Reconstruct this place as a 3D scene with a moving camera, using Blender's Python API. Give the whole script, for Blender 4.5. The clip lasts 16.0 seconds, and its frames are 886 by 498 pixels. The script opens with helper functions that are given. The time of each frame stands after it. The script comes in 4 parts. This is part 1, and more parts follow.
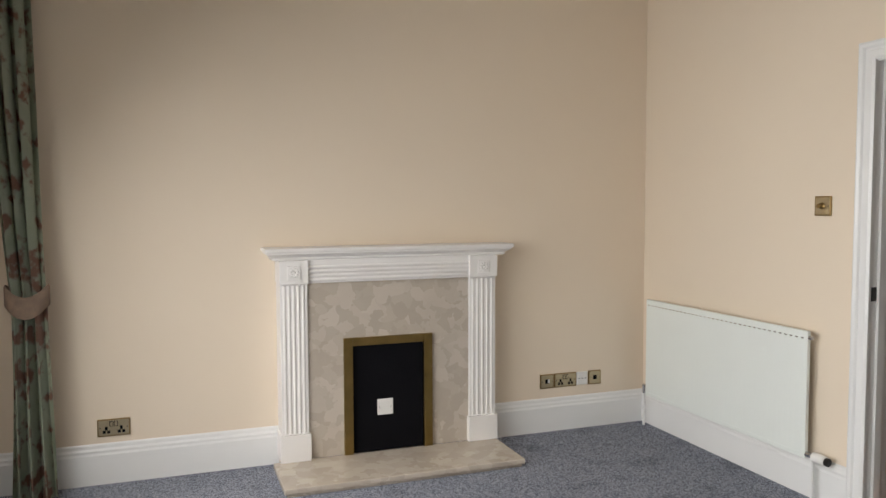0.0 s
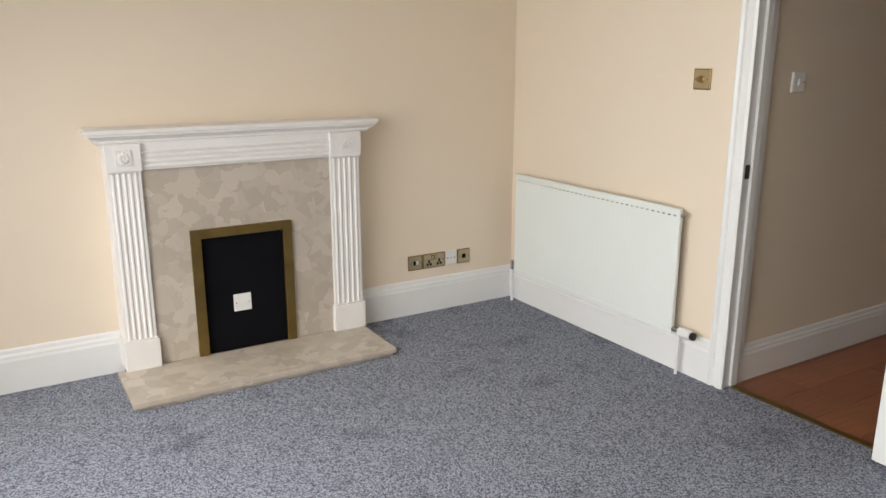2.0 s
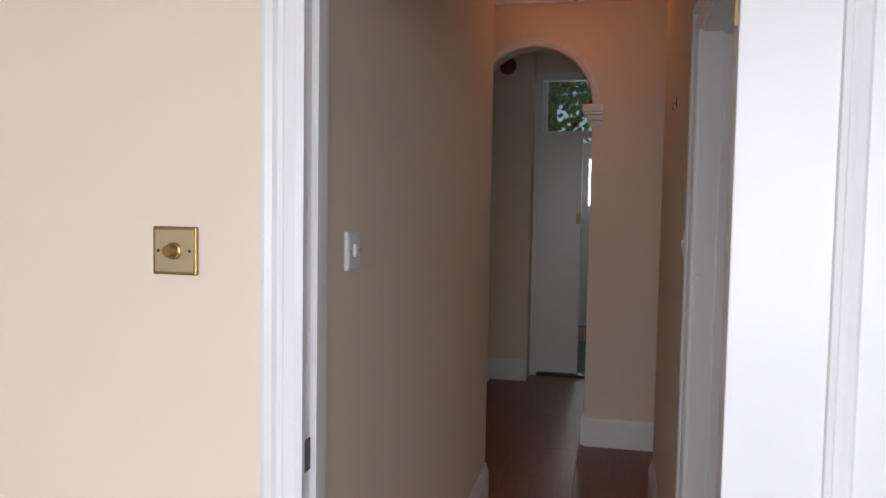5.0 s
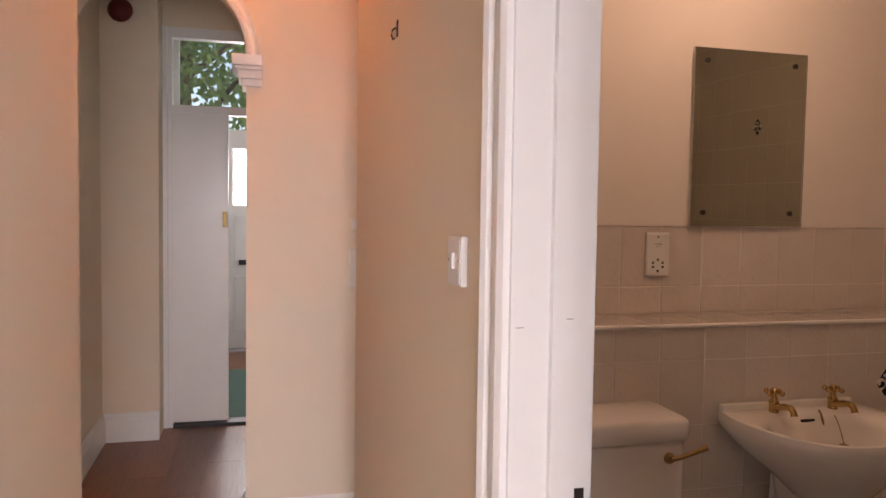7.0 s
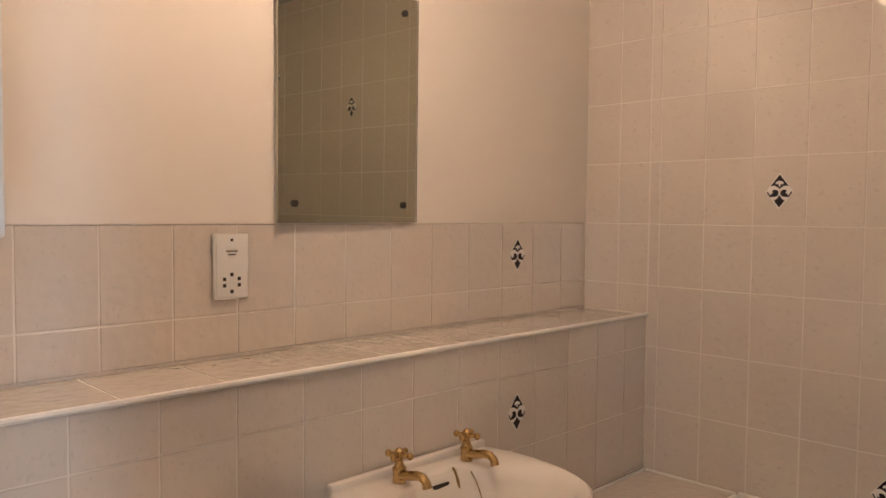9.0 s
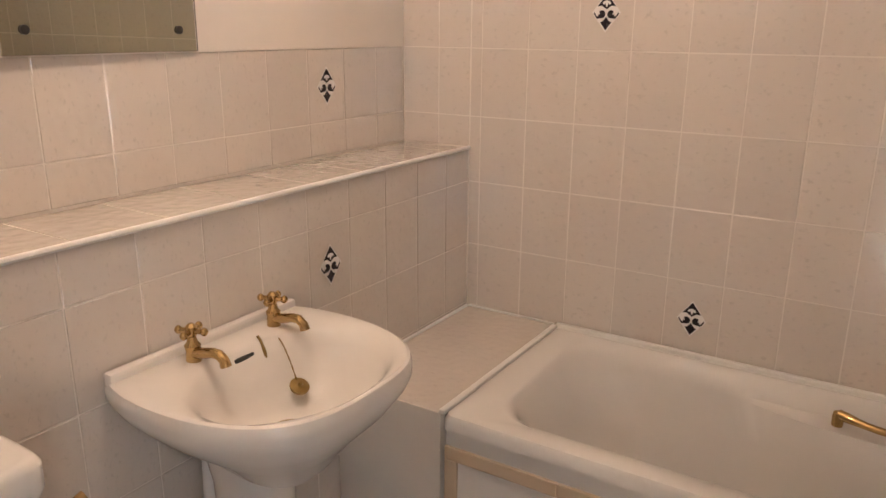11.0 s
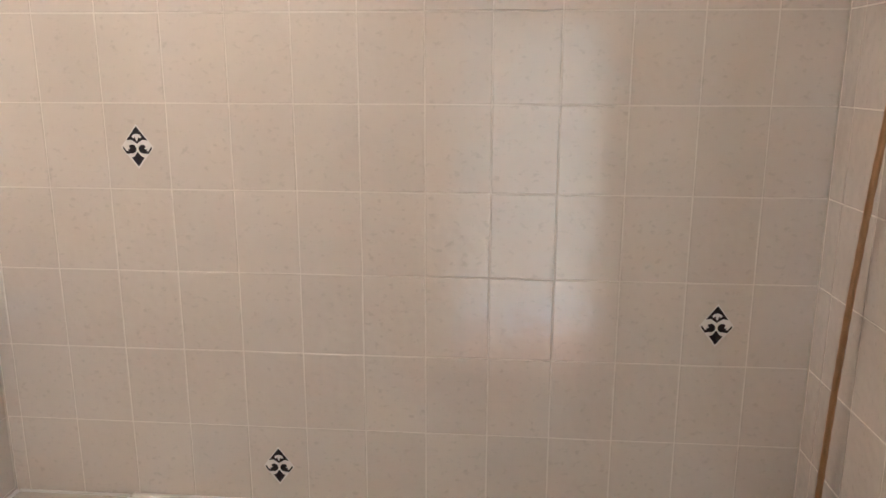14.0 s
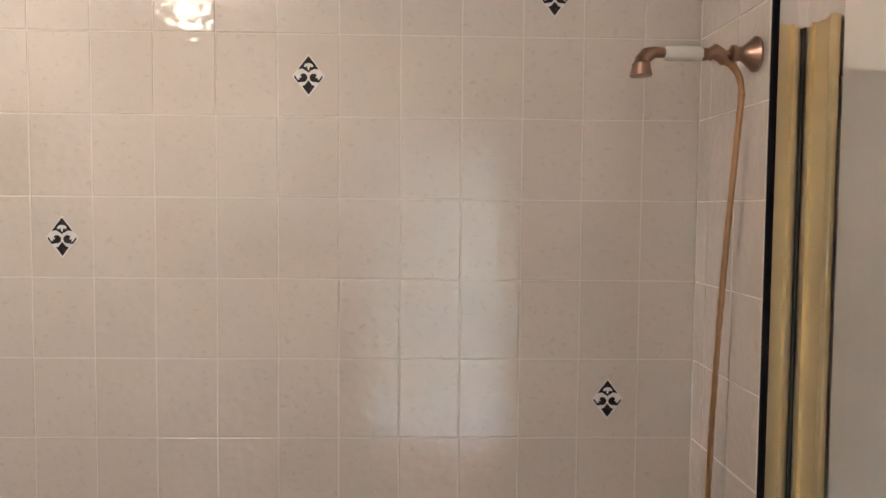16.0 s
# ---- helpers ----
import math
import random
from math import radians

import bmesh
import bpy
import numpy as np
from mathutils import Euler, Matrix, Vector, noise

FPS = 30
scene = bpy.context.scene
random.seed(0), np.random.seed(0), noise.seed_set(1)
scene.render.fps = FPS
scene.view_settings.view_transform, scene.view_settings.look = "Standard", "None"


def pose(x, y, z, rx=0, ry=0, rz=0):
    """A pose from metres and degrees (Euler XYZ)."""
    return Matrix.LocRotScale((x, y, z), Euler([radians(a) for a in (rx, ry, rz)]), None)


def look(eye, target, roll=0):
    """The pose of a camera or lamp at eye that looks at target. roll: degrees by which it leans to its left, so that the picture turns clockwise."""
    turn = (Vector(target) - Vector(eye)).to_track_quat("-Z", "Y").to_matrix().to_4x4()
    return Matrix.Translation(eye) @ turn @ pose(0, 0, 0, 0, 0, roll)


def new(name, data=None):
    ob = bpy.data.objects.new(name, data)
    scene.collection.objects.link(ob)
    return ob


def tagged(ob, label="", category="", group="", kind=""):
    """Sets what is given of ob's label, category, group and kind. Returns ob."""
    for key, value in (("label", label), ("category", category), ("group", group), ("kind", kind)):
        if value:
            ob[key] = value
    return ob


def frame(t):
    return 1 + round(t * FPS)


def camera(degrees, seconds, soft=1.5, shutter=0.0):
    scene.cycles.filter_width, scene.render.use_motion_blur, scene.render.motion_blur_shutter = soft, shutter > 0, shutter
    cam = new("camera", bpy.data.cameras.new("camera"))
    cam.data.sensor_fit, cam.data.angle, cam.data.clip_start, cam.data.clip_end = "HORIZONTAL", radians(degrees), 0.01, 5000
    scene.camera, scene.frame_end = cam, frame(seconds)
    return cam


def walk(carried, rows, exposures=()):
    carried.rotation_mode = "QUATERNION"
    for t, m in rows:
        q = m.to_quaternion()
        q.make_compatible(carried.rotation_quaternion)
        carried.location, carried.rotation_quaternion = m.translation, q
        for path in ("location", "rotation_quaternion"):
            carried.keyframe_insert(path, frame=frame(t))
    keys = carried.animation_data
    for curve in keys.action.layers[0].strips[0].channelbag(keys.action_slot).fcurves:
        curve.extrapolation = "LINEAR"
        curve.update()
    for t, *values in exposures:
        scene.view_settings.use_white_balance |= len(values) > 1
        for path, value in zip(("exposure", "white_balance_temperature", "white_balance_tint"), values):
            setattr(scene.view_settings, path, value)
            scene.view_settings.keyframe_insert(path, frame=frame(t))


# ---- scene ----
cam = camera(60.8, 16.0)
PATH = [
    (0, (-4.458, 0.763, 1.375), (-3.778, 2.64, 1.253), -0.2),
    (0.5, (-4.46, 0.803, 1.309), (-3.575, 2.549, 0.901), -0.3),
    (1, (-4.457, 0.838, 1.321), (-3.521, 2.515, 0.763), -0.3),
    (1.5, (-4.443, 0.927, 1.386), (-3.475, 2.58, 0.81), -0.1),
    (2, (-4.373, 1.105, 1.45), (-3.37, 2.764, 0.956), -0.0),
    (2.5, (-4.263, 1.353, 1.465), (-3.205, 3.02, 1.146), 0.1),
    (3, (-4.125, 1.649, 1.468), (-2.903, 3.221, 1.276), 0.1),
    (3.5, (-3.903, 1.961, 1.455), (-2.425, 3.301, 1.313), -0.0),
    (4, (-3.617, 2.245, 1.446), (-1.929, 3.311, 1.332), -0.1),
    (4.5, (-3.285, 2.468, 1.451), (-1.43, 3.207, 1.335), 0.4),
    (6.8, (-1.731, 2.738, 1.424), (0.221, 2.313, 1.323), 1.0),
    (7, (-1.61, 2.714, 1.417), (0.324, 2.213, 1.319), 0.8),
    (7.5, (-1.341, 2.597, 1.42), (0.545, 1.938, 1.326), 0.8),
    (8, (-1.146, 2.463, 1.411), (0.641, 1.571, 1.323), 0.7),
    (8.5, (-0.995, 2.353, 1.393), (0.582, 1.125, 1.31), 0.6),
    (9, (-0.868, 2.233, 1.407), (0.549, 0.825, 1.313), 0.5),
    (9.5, (-0.788, 2.201, 1.412), (0.509, 0.688, 1.242), 0.2),
    (9.7, (-0.765, 2.211, 1.414), (0.479, 0.661, 1.194), 0.1),
    (11.8, (-0.774, 1.814, 1.454), (0.177, 0.182, 0.796), 0.2),
    (12, (-0.784, 1.766, 1.46), (0.143, 0.12, 0.801), 0.0),
    (12.5, (-0.821, 1.715, 1.489), (-0.06, -0.02, 0.848), -0.2),
    (13, (-0.85, 1.703, 1.494), (-0.347, -0.149, 0.933), -0.2),
    (13.5, (-0.854, 1.718, 1.579), (-0.555, -0.192, 1.069), 0.2),
    (14, (-0.87, 1.73, 1.644), (-0.708, -0.213, 1.197), 0.1),
    (14.5, (-0.884, 1.739, 1.698), (-0.818, -0.225, 1.326), 0.2),
    (15, (-0.879, 1.77, 1.773), (-0.876, -0.213, 1.512), 0.3),
    (15.5, (-0.873, 1.807, 1.738), (-0.906, -0.187, 1.585), 0.4),
    (16, (-0.89, 1.897, 1.561), (-0.947, -0.099, 1.451), 0.5),
]
walk(cam, [(t, look(e, g, r)) for t, e, g, r in PATH],
     [(0, -1.15, 6900, 14), (0.7, -0.95, 6700, 13), (2, -0.88, 6900, 13), (3.5, -1.15, 6400, 14), (4.5, -1.05, 6200, 17), (7, 1.0, 7000, 29), (8, 1.2, 6600, 22), (8.5, 1.35, 7000, 20), (9.0, 1.95, 6000, 12), (9.7, 2.3, 5500, 8), (12, 2.5, 5600, 12), (12.6, 2.55, 5300, 8), (13.5, 2.6, 4900, 3), (16, 2.55, 4800, 1)])

# ---- world and light ----
SKY = dict(elev=radians(38), rot=radians(200))
world = bpy.data.worlds.new("sky")
scene.world = world
world.use_nodes = True
wn = world.node_tree.nodes
sky = wn.new("ShaderNodeTexSky")
sky.sky_type, sky.sun_disc, sky.sun_elevation, sky.sun_rotation = "NISHITA", False, SKY["elev"], SKY["rot"]
wn["Background"].inputs[1].default_value = 0.12
world.node_tree.links.new(sky.outputs[0], wn["Background"].inputs[0])


def lamp(name, kind, m, power, colour, **kw):
    d = bpy.data.lights.new(name, kind)
    d.energy, d.color = power, colour
    for k, v in kw.items():
        if k == "size":
            if kind == "AREA":
                d.shape = "RECTANGLE"
                d.size, d.size_y = v
            else:
                d.shadow_soft_size = v
        elif k == "angle":
            d.angle = v
        elif k == "spread":
            d.spread = v
    ob = new(name, d)
    ob.matrix_world = m
    return ob


lamp("sun", "SUN", look((-20, -9, 18), (0, 3, 0)), 0.8, (1, 0.95, 0.88), angle=radians(12))
lamp("window_daylight", "AREA", look((-5.47, 2.30, 1.45), (0, 2.30, -2.1)), 150, (0.93, 0.97, 1.0), size=(3.3, 1.9), spread=radians(150))
lamp("porch_daylight", "AREA", look((6.30, 2.49, 1.735), (3.5, 2.49, 1.6)), 9, (0.95, 1.0, 0.98), size=(0.72, 0.55))
lamp("hall_bulb", "POINT", pose(0.95, 2.80, 2.60), 12, (1.0, 0.50, 0.22), size=0.07)
lamp("bath_bulb", "POINT", pose(0.05, 1.25, 2.33), 4.0, (1.0, 0.68, 0.46), size=0.03)


# ---- materials ----
def mat(name, colour, rough=0.6, metal=0.0, vary=0.06, scale=3.0, grain=120.0, bump=0.08, spec=0.5, second=None, island=False, bdist=0.002):
    m = bpy.data.materials.new(name)
    m.use_nodes = True
    nt = m.node_tree
    n, L = nt.nodes, nt.links
    b = n["Principled BSDF"]
    b.inputs["Roughness"].default_value, b.inputs["Metallic"].default_value = rough, metal
    b.inputs["Specular IOR Level"].default_value = spec
    tc = n.new("ShaderNodeTexCoord")
    big = n.new("ShaderNodeTexNoise")
    big.inputs["Scale"].default_value, big.inputs["Detail"].default_value = scale, 5
    L.new(tc.outputs["Object"], big.inputs["Vector"])
    ramp = n.new("ShaderNodeMixRGB")
    c2 = second or tuple(max(0, c * (1 - 2 * vary)) for c in colour)
    ramp.inputs[1].default_value, ramp.inputs[2].default_value = (*colour, 1), (*c2, 1)
    L.new(big.outputs["Fac"], ramp.inputs[0])
    out = ramp.outputs[0]
    fine = n.new("ShaderNodeTexNoise")
    fine.inputs["Scale"].default_value, fine.inputs["Detail"].default_value = grain, 3
    L.new(tc.outputs["Object"], fine.inputs["Vector"])
    if island:
        oi = n.new("ShaderNodeObjectInfo")
        hsv = n.new("ShaderNodeHueSaturation")
        mr = n.new("ShaderNodeMapRange")
        mr.inputs["To Min"].default_value, mr.inputs["To Max"].default_value = 1 - island, 1 + island
        L.new(oi.outputs["Random"], mr.inputs[0])
        L.new(mr.outputs[0], hsv.inputs["Value"])
        L.new(out, hsv.inputs["Color"])
        out = hsv.outputs[0]
    L.new(out, b.inputs["Base Color"])
    if bump:
        bp = n.new("ShaderNodeBump")
        bp.inputs["Strength"].default_value, bp.inputs["Distance"].default_value = bump, bdist
        L.new(fine.outputs["Fac"], bp.inputs["Height"])
        L.new(bp.outputs[0], b.inputs["Normal"])
    return m, n, L, b, tc


CREAM = mat("cream_emulsion", (0.82, 0.70, 0.555), 0.75, vary=0.03, scale=1.3, grain=90, bump=0.12)[0]
HALLC = mat("hall_emulsion", (0.78, 0.68, 0.54), 0.75, vary=0.03, scale=1.3, grain=90, bump=0.12)[0]
BATHP = mat("bathroom_emulsion", (0.84, 0.78, 0.71), 0.7, vary=0.03, scale=1.5, grain=90, bump=0.1)[0]
CEIL = mat("ceiling_paint", (0.82, 0.78, 0.70), 0.85, vary=0.03, scale=1.1, grain=70, bump=0.1)[0]
GLOSS = mat("white_gloss_paint", (0.82, 0.82, 0.80), 0.32, vary=0.03, scale=4, grain=25, bump=0.05)[0]
SURR = mat("fireplace_paint", (0.82, 0.80, 0.77), 0.4, vary=0.03, scale=6, grain=40, bump=0.05)[0]
RADW = mat("radiator_enamel", (0.80, 0.84, 0.80), 0.35, vary=0.02, scale=4, grain=30, bump=0.02)[0]
BLACK = mat("matt_black_board", (0.008, 0.008, 0.010), 0.7, vary=0.2, scale=5, grain=60, bump=0.1, spec=0.05)[0]
DARK = mat("dark_plastic", (0.02, 0.018, 0.016), 0.4, vary=0.1, bump=0)[0]
PLASTIC = mat("white_plastic", (0.80, 0.79, 0.76), 0.35, vary=0.02, bump=0)[0]
SATINB = mat("satin_brass_plate", (0.62, 0.52, 0.34), 0.38, 1.0, vary=0.1, scale=30, grain=150, bump=0.03)[0]
BRASS = mat("aged_brass", (0.45, 0.31, 0.14), 0.30, 1.0, vary=0.2, scale=22, grain=150, bump=0.05)[0]
DULLB = mat("dull_brass_trim", (0.36, 0.25, 0.09), 0.42, 1.0, vary=0.25, scale=12, grain=120, bump=0.06)[0]
POLISHB = mat("polished_brass", (0.58, 0.40, 0.17), 0.16, 1.0, vary=0.12, scale=25, bump=0)[0]
GOLD = mat("polished_gold", (0.80, 0.66, 0.38), 0.33, 1.0, vary=0.05, scale=10, grain=120, bump=0.02)[0]
COPPER = mat("copper_hose", (0.55, 0.34, 0.18), 0.35, 1.0, vary=0.15, scale=30, bump=0)[0]
BRONZE = mat("worn_bronze", (0.45, 0.30, 0.22), 0.35, 1.0, vary=0.2, scale=30, bump=0)[0]
CHROME = mat("steel", (0.6, 0.6, 0.6), 0.25, 1.0, vary=0.05, bump=0)[0]
CERAMIC = mat("white_ceramic", (0.78, 0.75, 0.71), 0.06, vary=0.015, scale=2, bump=0)[0]
ACRYL = mat("bath_acrylic", (0.76, 0.74, 0.71), 0.09, vary=0.015, scale=2, bump=0)[0]
GROUT = mat("grout", (0.77, 0.72, 0.655), 0.8, vary=0.06, scale=8, grain=200, bump=0.2)[0]
MOTIF = mat("motif_glaze", (0.018, 0.014, 0.022), 0.12, vary=0.2, scale=60, bump=0)[0]
MOTIFW = mat("motif_white", (0.80, 0.78, 0.76), 0.12, vary=0.02, bump=0)[0]
MAT = mat("green_mat", (0.10, 0.19, 0.16), 0.95, vary=0.15, scale=10, grain=300, bump=0.5)[0]
RED = mat("red_plastic", (0.16, 0.015, 0.012), 0.35, vary=0.1, bump=0)[0]
LEAF = mat("leaf", (0.12, 0.20, 0.07), 0.4, vary=0.25, scale=6, bump=0.05)[0]
_n, _l = LEAF.node_tree.nodes, LEAF.node_tree.links
_t, _m = _n.new("ShaderNodeBsdfTranslucent"), _n.new("ShaderNodeMixShader")
_t.inputs[0].default_value, _m.inputs[0].default_value = (0.30, 0.45, 0.14, 1), 0.55
_l.new(_n["Principled BSDF"].outputs[0], _m.inputs[1])
_l.new(_t.outputs[0], _m.inputs[2])
_l.new(_m.outputs[0], _n["Material Output"].inputs[0])
BARK = mat("bark", (0.12, 0.09, 0.06), 0.9, vary=0.3, scale=12, grain=60, bump=0.5)[0]
GROUND = mat("grass_ground", (0.06, 0.10, 0.035), 0.95, vary=0.3, scale=2, grain=60, bump=0.5)[0]
VINYL = mat("bathroom_vinyl", (0.42, 0.36, 0.30), 0.4, vary=0.1, scale=5, grain=60, bump=0.1)[0]
AMBER = mat("amber_glass", (0.75, 0.30, 0.08), 0.2, vary=0.2, scale=9, bump=0.05)[0]
_b = AMBER.node_tree.nodes["Principled BSDF"]
_b.inputs["Emission Color"].default_value, _b.inputs["Emission Strength"].default_value = (1.0, 0.42, 0.10, 1), 1.6
OPAL, _, _, _b, _ = mat("opal_glass", (0.9, 0.85, 0.75), 0.3, vary=0.02, bump=0)
_b.inputs["Emission Color"].default_value, _b.inputs["Emission Strength"].default_value = (1.0, 0.72, 0.42, 1), 1.6

GLASS = bpy.data.materials.new("clear_glass")
GLASS.use_nodes = True
_b = GLASS.node_tree.nodes["Principled BSDF"]
_b.inputs["Base Color"].default_value = (0.97, 1.0, 0.98, 1)
_b.inputs["Roughness"].default_value, _b.inputs["Transmission Weight"].default_value, _b.inputs["IOR"].default_value = 0.0, 1.0, 1.45
MIRROR = bpy.data.materials.new("mirror_silver")
MIRROR.use_nodes = True
_b = MIRROR.node_tree.nodes["Principled BSDF"]
_b.inputs["Base Color"].default_value, _b.inputs["Metallic"].default_value, _b.inputs["Roughness"].default_value = (0.52, 0.53, 0.43, 1), 1.0, 0.015


def carpet_mat():
    m, n, L, b, tc = mat("blue_grey_carpet", (0.20, 0.215, 0.255), 0.98, vary=0.12, scale=1.7, grain=150, bump=1.0, spec=0.1, bdist=0.006)
    v = n.new("ShaderNodeTexVoronoi")
    v.inputs["Scale"].default_value = 210
    L.new(tc.outputs["Object"], v.inputs["Vector"])
    sep = n.new("ShaderNodeSeparateColor")
    L.new(v.outputs["Color"], sep.inputs[0])
    cr = n.new("ShaderNodeValToRGB")
    cr.color_ramp.elements[0].position, cr.color_ramp.elements[1].position = 0.15, 0.85
    cr.color_ramp.elements[0].color, cr.color_ramp.elements[1].color = (0.055, 0.065, 0.095, 1), (0.46, 0.49, 0.57, 1)
    L.new(sep.outputs[0], cr.inputs[0])
    tread = n.new("ShaderNodeTexNoise")
    tread.inputs["Scale"].default_value, tread.inputs["Detail"].default_value = 4.5, 4
    L.new(tc.outputs["Object"], tread.inputs["Vector"])
    tr = n.new("ShaderNodeMapRange")
    tr.inputs["From Min"].default_value, tr.inputs["From Max"].default_value = 0.30, 0.42
    tr.inputs["To Min"].default_value, tr.inputs["To Max"].default_value = 0.72, 1.0
    L.new(tread.outputs["Fac"], tr.inputs[0])
    worn = n.new("ShaderNodeHueSaturation")
    L.new(tr.outputs[0], worn.inputs["Value"])
    mix = n.new("ShaderNodeMixRGB")
    mix.inputs[0].default_value = 0.72
    old = b.inputs["Base Color"].links[0].from_socket
    L.new(old, mix.inputs[1])
    L.new(cr.outputs[0], mix.inputs[2])
    L.new(mix.outputs[0], worn.inputs["Color"])
    L.new(worn.outputs[0], b.inputs["Base Color"])
    return m


def marble_mat():
    m, n, L, b, tc = mat("beige_marble", (0.52, 0.455, 0.38), 0.22, vary=0.12, scale=9, grain=60, bump=0.02)
    w = n.new("ShaderNodeTexNoise")
    w.inputs["Scale"].default_value = 16
    L.new(tc.outputs["Object"], w.inputs["Vector"])
    add = n.new("ShaderNodeMixRGB")
    add.blend_type = "ADD"
    add.inputs[0].default_value = 0.11
    L.new(tc.outputs["Object"], add.inputs[1])
    L.new(w.outputs["Color"], add.inputs[2])
    v = n.new("ShaderNodeTexVoronoi")
    v.inputs["Scale"].default_value = 15
    L.new(add.outputs[0], v.inputs["Vector"])
    sep = n.new("ShaderNodeSeparateColor")
    L.new(v.outputs["Color"], sep.inputs[0])
    cr = n.new("ShaderNodeValToRGB")
    cr.color_ramp.elements[0].color, cr.color_ramp.elements[1].color = (0.42, 0.365, 0.30, 1), (0.60, 0.54, 0.465, 1)
    cr.color_ramp.elements[0].position, cr.color_ramp.elements[1].position = 0.25, 0.95
    L.new(sep.outputs[0], cr.inputs[0])
    mix = n.new("ShaderNodeMixRGB")
    mix.inputs[0].default_value = 0.5
    L.new(b.inputs["Base Color"].links[0].from_socket, mix.inputs[1])
    L.new(cr.outputs[0], mix.inputs[2])
    L.new(mix.outputs[0], b.inputs["Base Color"])
    return m


def wood_mat():
    m, n, L, b, tc = mat("red_brown_laminate", (0.25, 0.090, 0.040), 0.38, vary=0.15, scale=3, grain=60, bump=0.04, island=0.18)
    mp = n.new("ShaderNodeMapping")
    mp.inputs["Scale"].default_value = (1.2, 16, 1)
    L.new(tc.outputs["Object"], mp.inputs["Vector"])
    g = n.new("ShaderNodeTexNoise")
    g.inputs["Scale"].default_value, g.inputs["Detail"].default_value = 4, 6
    L.new(mp.outputs[0], g.inputs["Vector"])
    mix = n.new("ShaderNodeMixRGB")
    mix.blend_type = "MULTIPLY"
    mix.inputs[0].default_value = 0.6
    L.new(b.inputs["Base Color"].links[0].from_socket, mix.inputs[1])
    L.new(g.outputs["Fac"], mix.inputs[2])
    hs = n.new("ShaderNodeHueSaturation")
    hs.inputs["Value"].default_value = 1.6
    L.new(mix.outputs[0], hs.inputs["Color"])
    L.new(hs.outputs[0], b.inputs["Base Color"])
    return m


def tile_mat():
    m, n, L, b, tc = mat("mottled_tile_glaze", (0.71, 0.65, 0.59), 0.02, vary=0.03, scale=14, grain=44, bump=1.0, island=0.025, bdist=0.0009, spec=0.9)
    oi = n.new("ShaderNodeObjectInfo")
    geo = n.new("ShaderNodeNewGeometry")
    mp = n.new("ShaderNodeMapping")
    mp.inputs["Rotation"].default_value = (0.5, 0.6, 0.7)
    mp.inputs["Scale"].default_value = (1.0, 2.0, 1.4)
    L.new(geo.outputs["Position"], mp.inputs["Vector"])
    s = n.new("ShaderNodeTexNoise")
    s.inputs["Scale"].default_value, s.inputs["Detail"].default_value = 60, 2
    L.new(mp.outputs[0], s.inputs["Vector"])
    cr = n.new("ShaderNodeValToRGB")
    cr.color_ramp.elements[0].position, cr.color_ramp.elements[1].position = 0.60, 0.74
    L.new(s.outputs["Fac"], cr.inputs[0])
    mix = n.new("ShaderNodeMixRGB")
    mix.inputs[2].default_value = (0.61, 0.56, 0.505, 1)
    L.new(cr.outputs[0], mix.inputs[0])
    L.new(b.inputs["Base Color"].links[0].from_socket, mix.inputs[1])
    L.new(mix.outputs[0], b.inputs["Base Color"])
    for nd in n:
        if nd.bl_idname == "ShaderNodeBump":
            src = nd.inputs["Height"].links[0].from_node
            L.new(geo.outputs["Position"], src.inputs["Vector"])
            src.inputs["Detail"].default_value = 0.3
            L.new(nd.outputs[0], b.inputs["Coat Normal"])
    b.inputs["Coat Weight"].default_value, b.inputs["Coat Roughness"].default_value = 1.0, 0.02
    return m


def curtain_mat():
    m, n, L, b, tc = mat("floral_curtain", (0.60, 0.62, 0.50), 0.9, vary=0.1, scale=7, grain=200, bump=0.3, second=(0.30, 0.38, 0.28))
    v = n.new("ShaderNodeTexNoise")
    v.inputs["Scale"].default_value, v.inputs["Detail"].default_value = 13, 7
    L.new(tc.outputs["Object"], v.inputs["Vector"])
    cr = n.new("ShaderNodeValToRGB")
    cr.color_ramp.elements[0].position, cr.color_ramp.elements[1].position = 0.51, 0.60
    L.new(v.outputs["Fac"], cr.inputs[0])
    mix = n.new("ShaderNodeMixRGB")
    mix.inputs[2].default_value = (0.28, 0.16, 0.12, 1)
    L.new(cr.outputs[0], mix.inputs[0])
    L.new(b.inputs["Base Color"].links[0].from_socket, mix.inputs[1])
    L.new(mix.outputs[0], b.inputs["Base Color"])
    return m


CARPET, MARBLE, WOOD, TILE, CURTAIN = carpet_mat(), marble_mat(), wood_mat(), tile_mat(), curtain_mat()
TIE = mat("woven_tieback", (0.30, 0.21, 0.15), 0.9, vary=0.3, scale=30, grain=90, bump=0.5)[0]

# ---- builders ----
ORG = {}


def thing(name, at, label, category, group="", kind=""):
    ob = new(name)
    ob.empty_display_size = 0.05
    ob.location = at
    ORG[ob.name] = Vector(at)
    return tagged(ob, label, category, group, kind)


def mesh(name, bm, material, smooth=False):
    bmesh.ops.recalc_face_normals(bm, faces=bm.faces)
    me = bpy.data.meshes.new(name)
    bm.to_mesh(me)
    bm.free()
    me.materials.append(material)
    if smooth:
        for p in me.polygons:
            p.use_smooth = True
        me.set_sharp_from_angle(angle=radians(40))
    return me


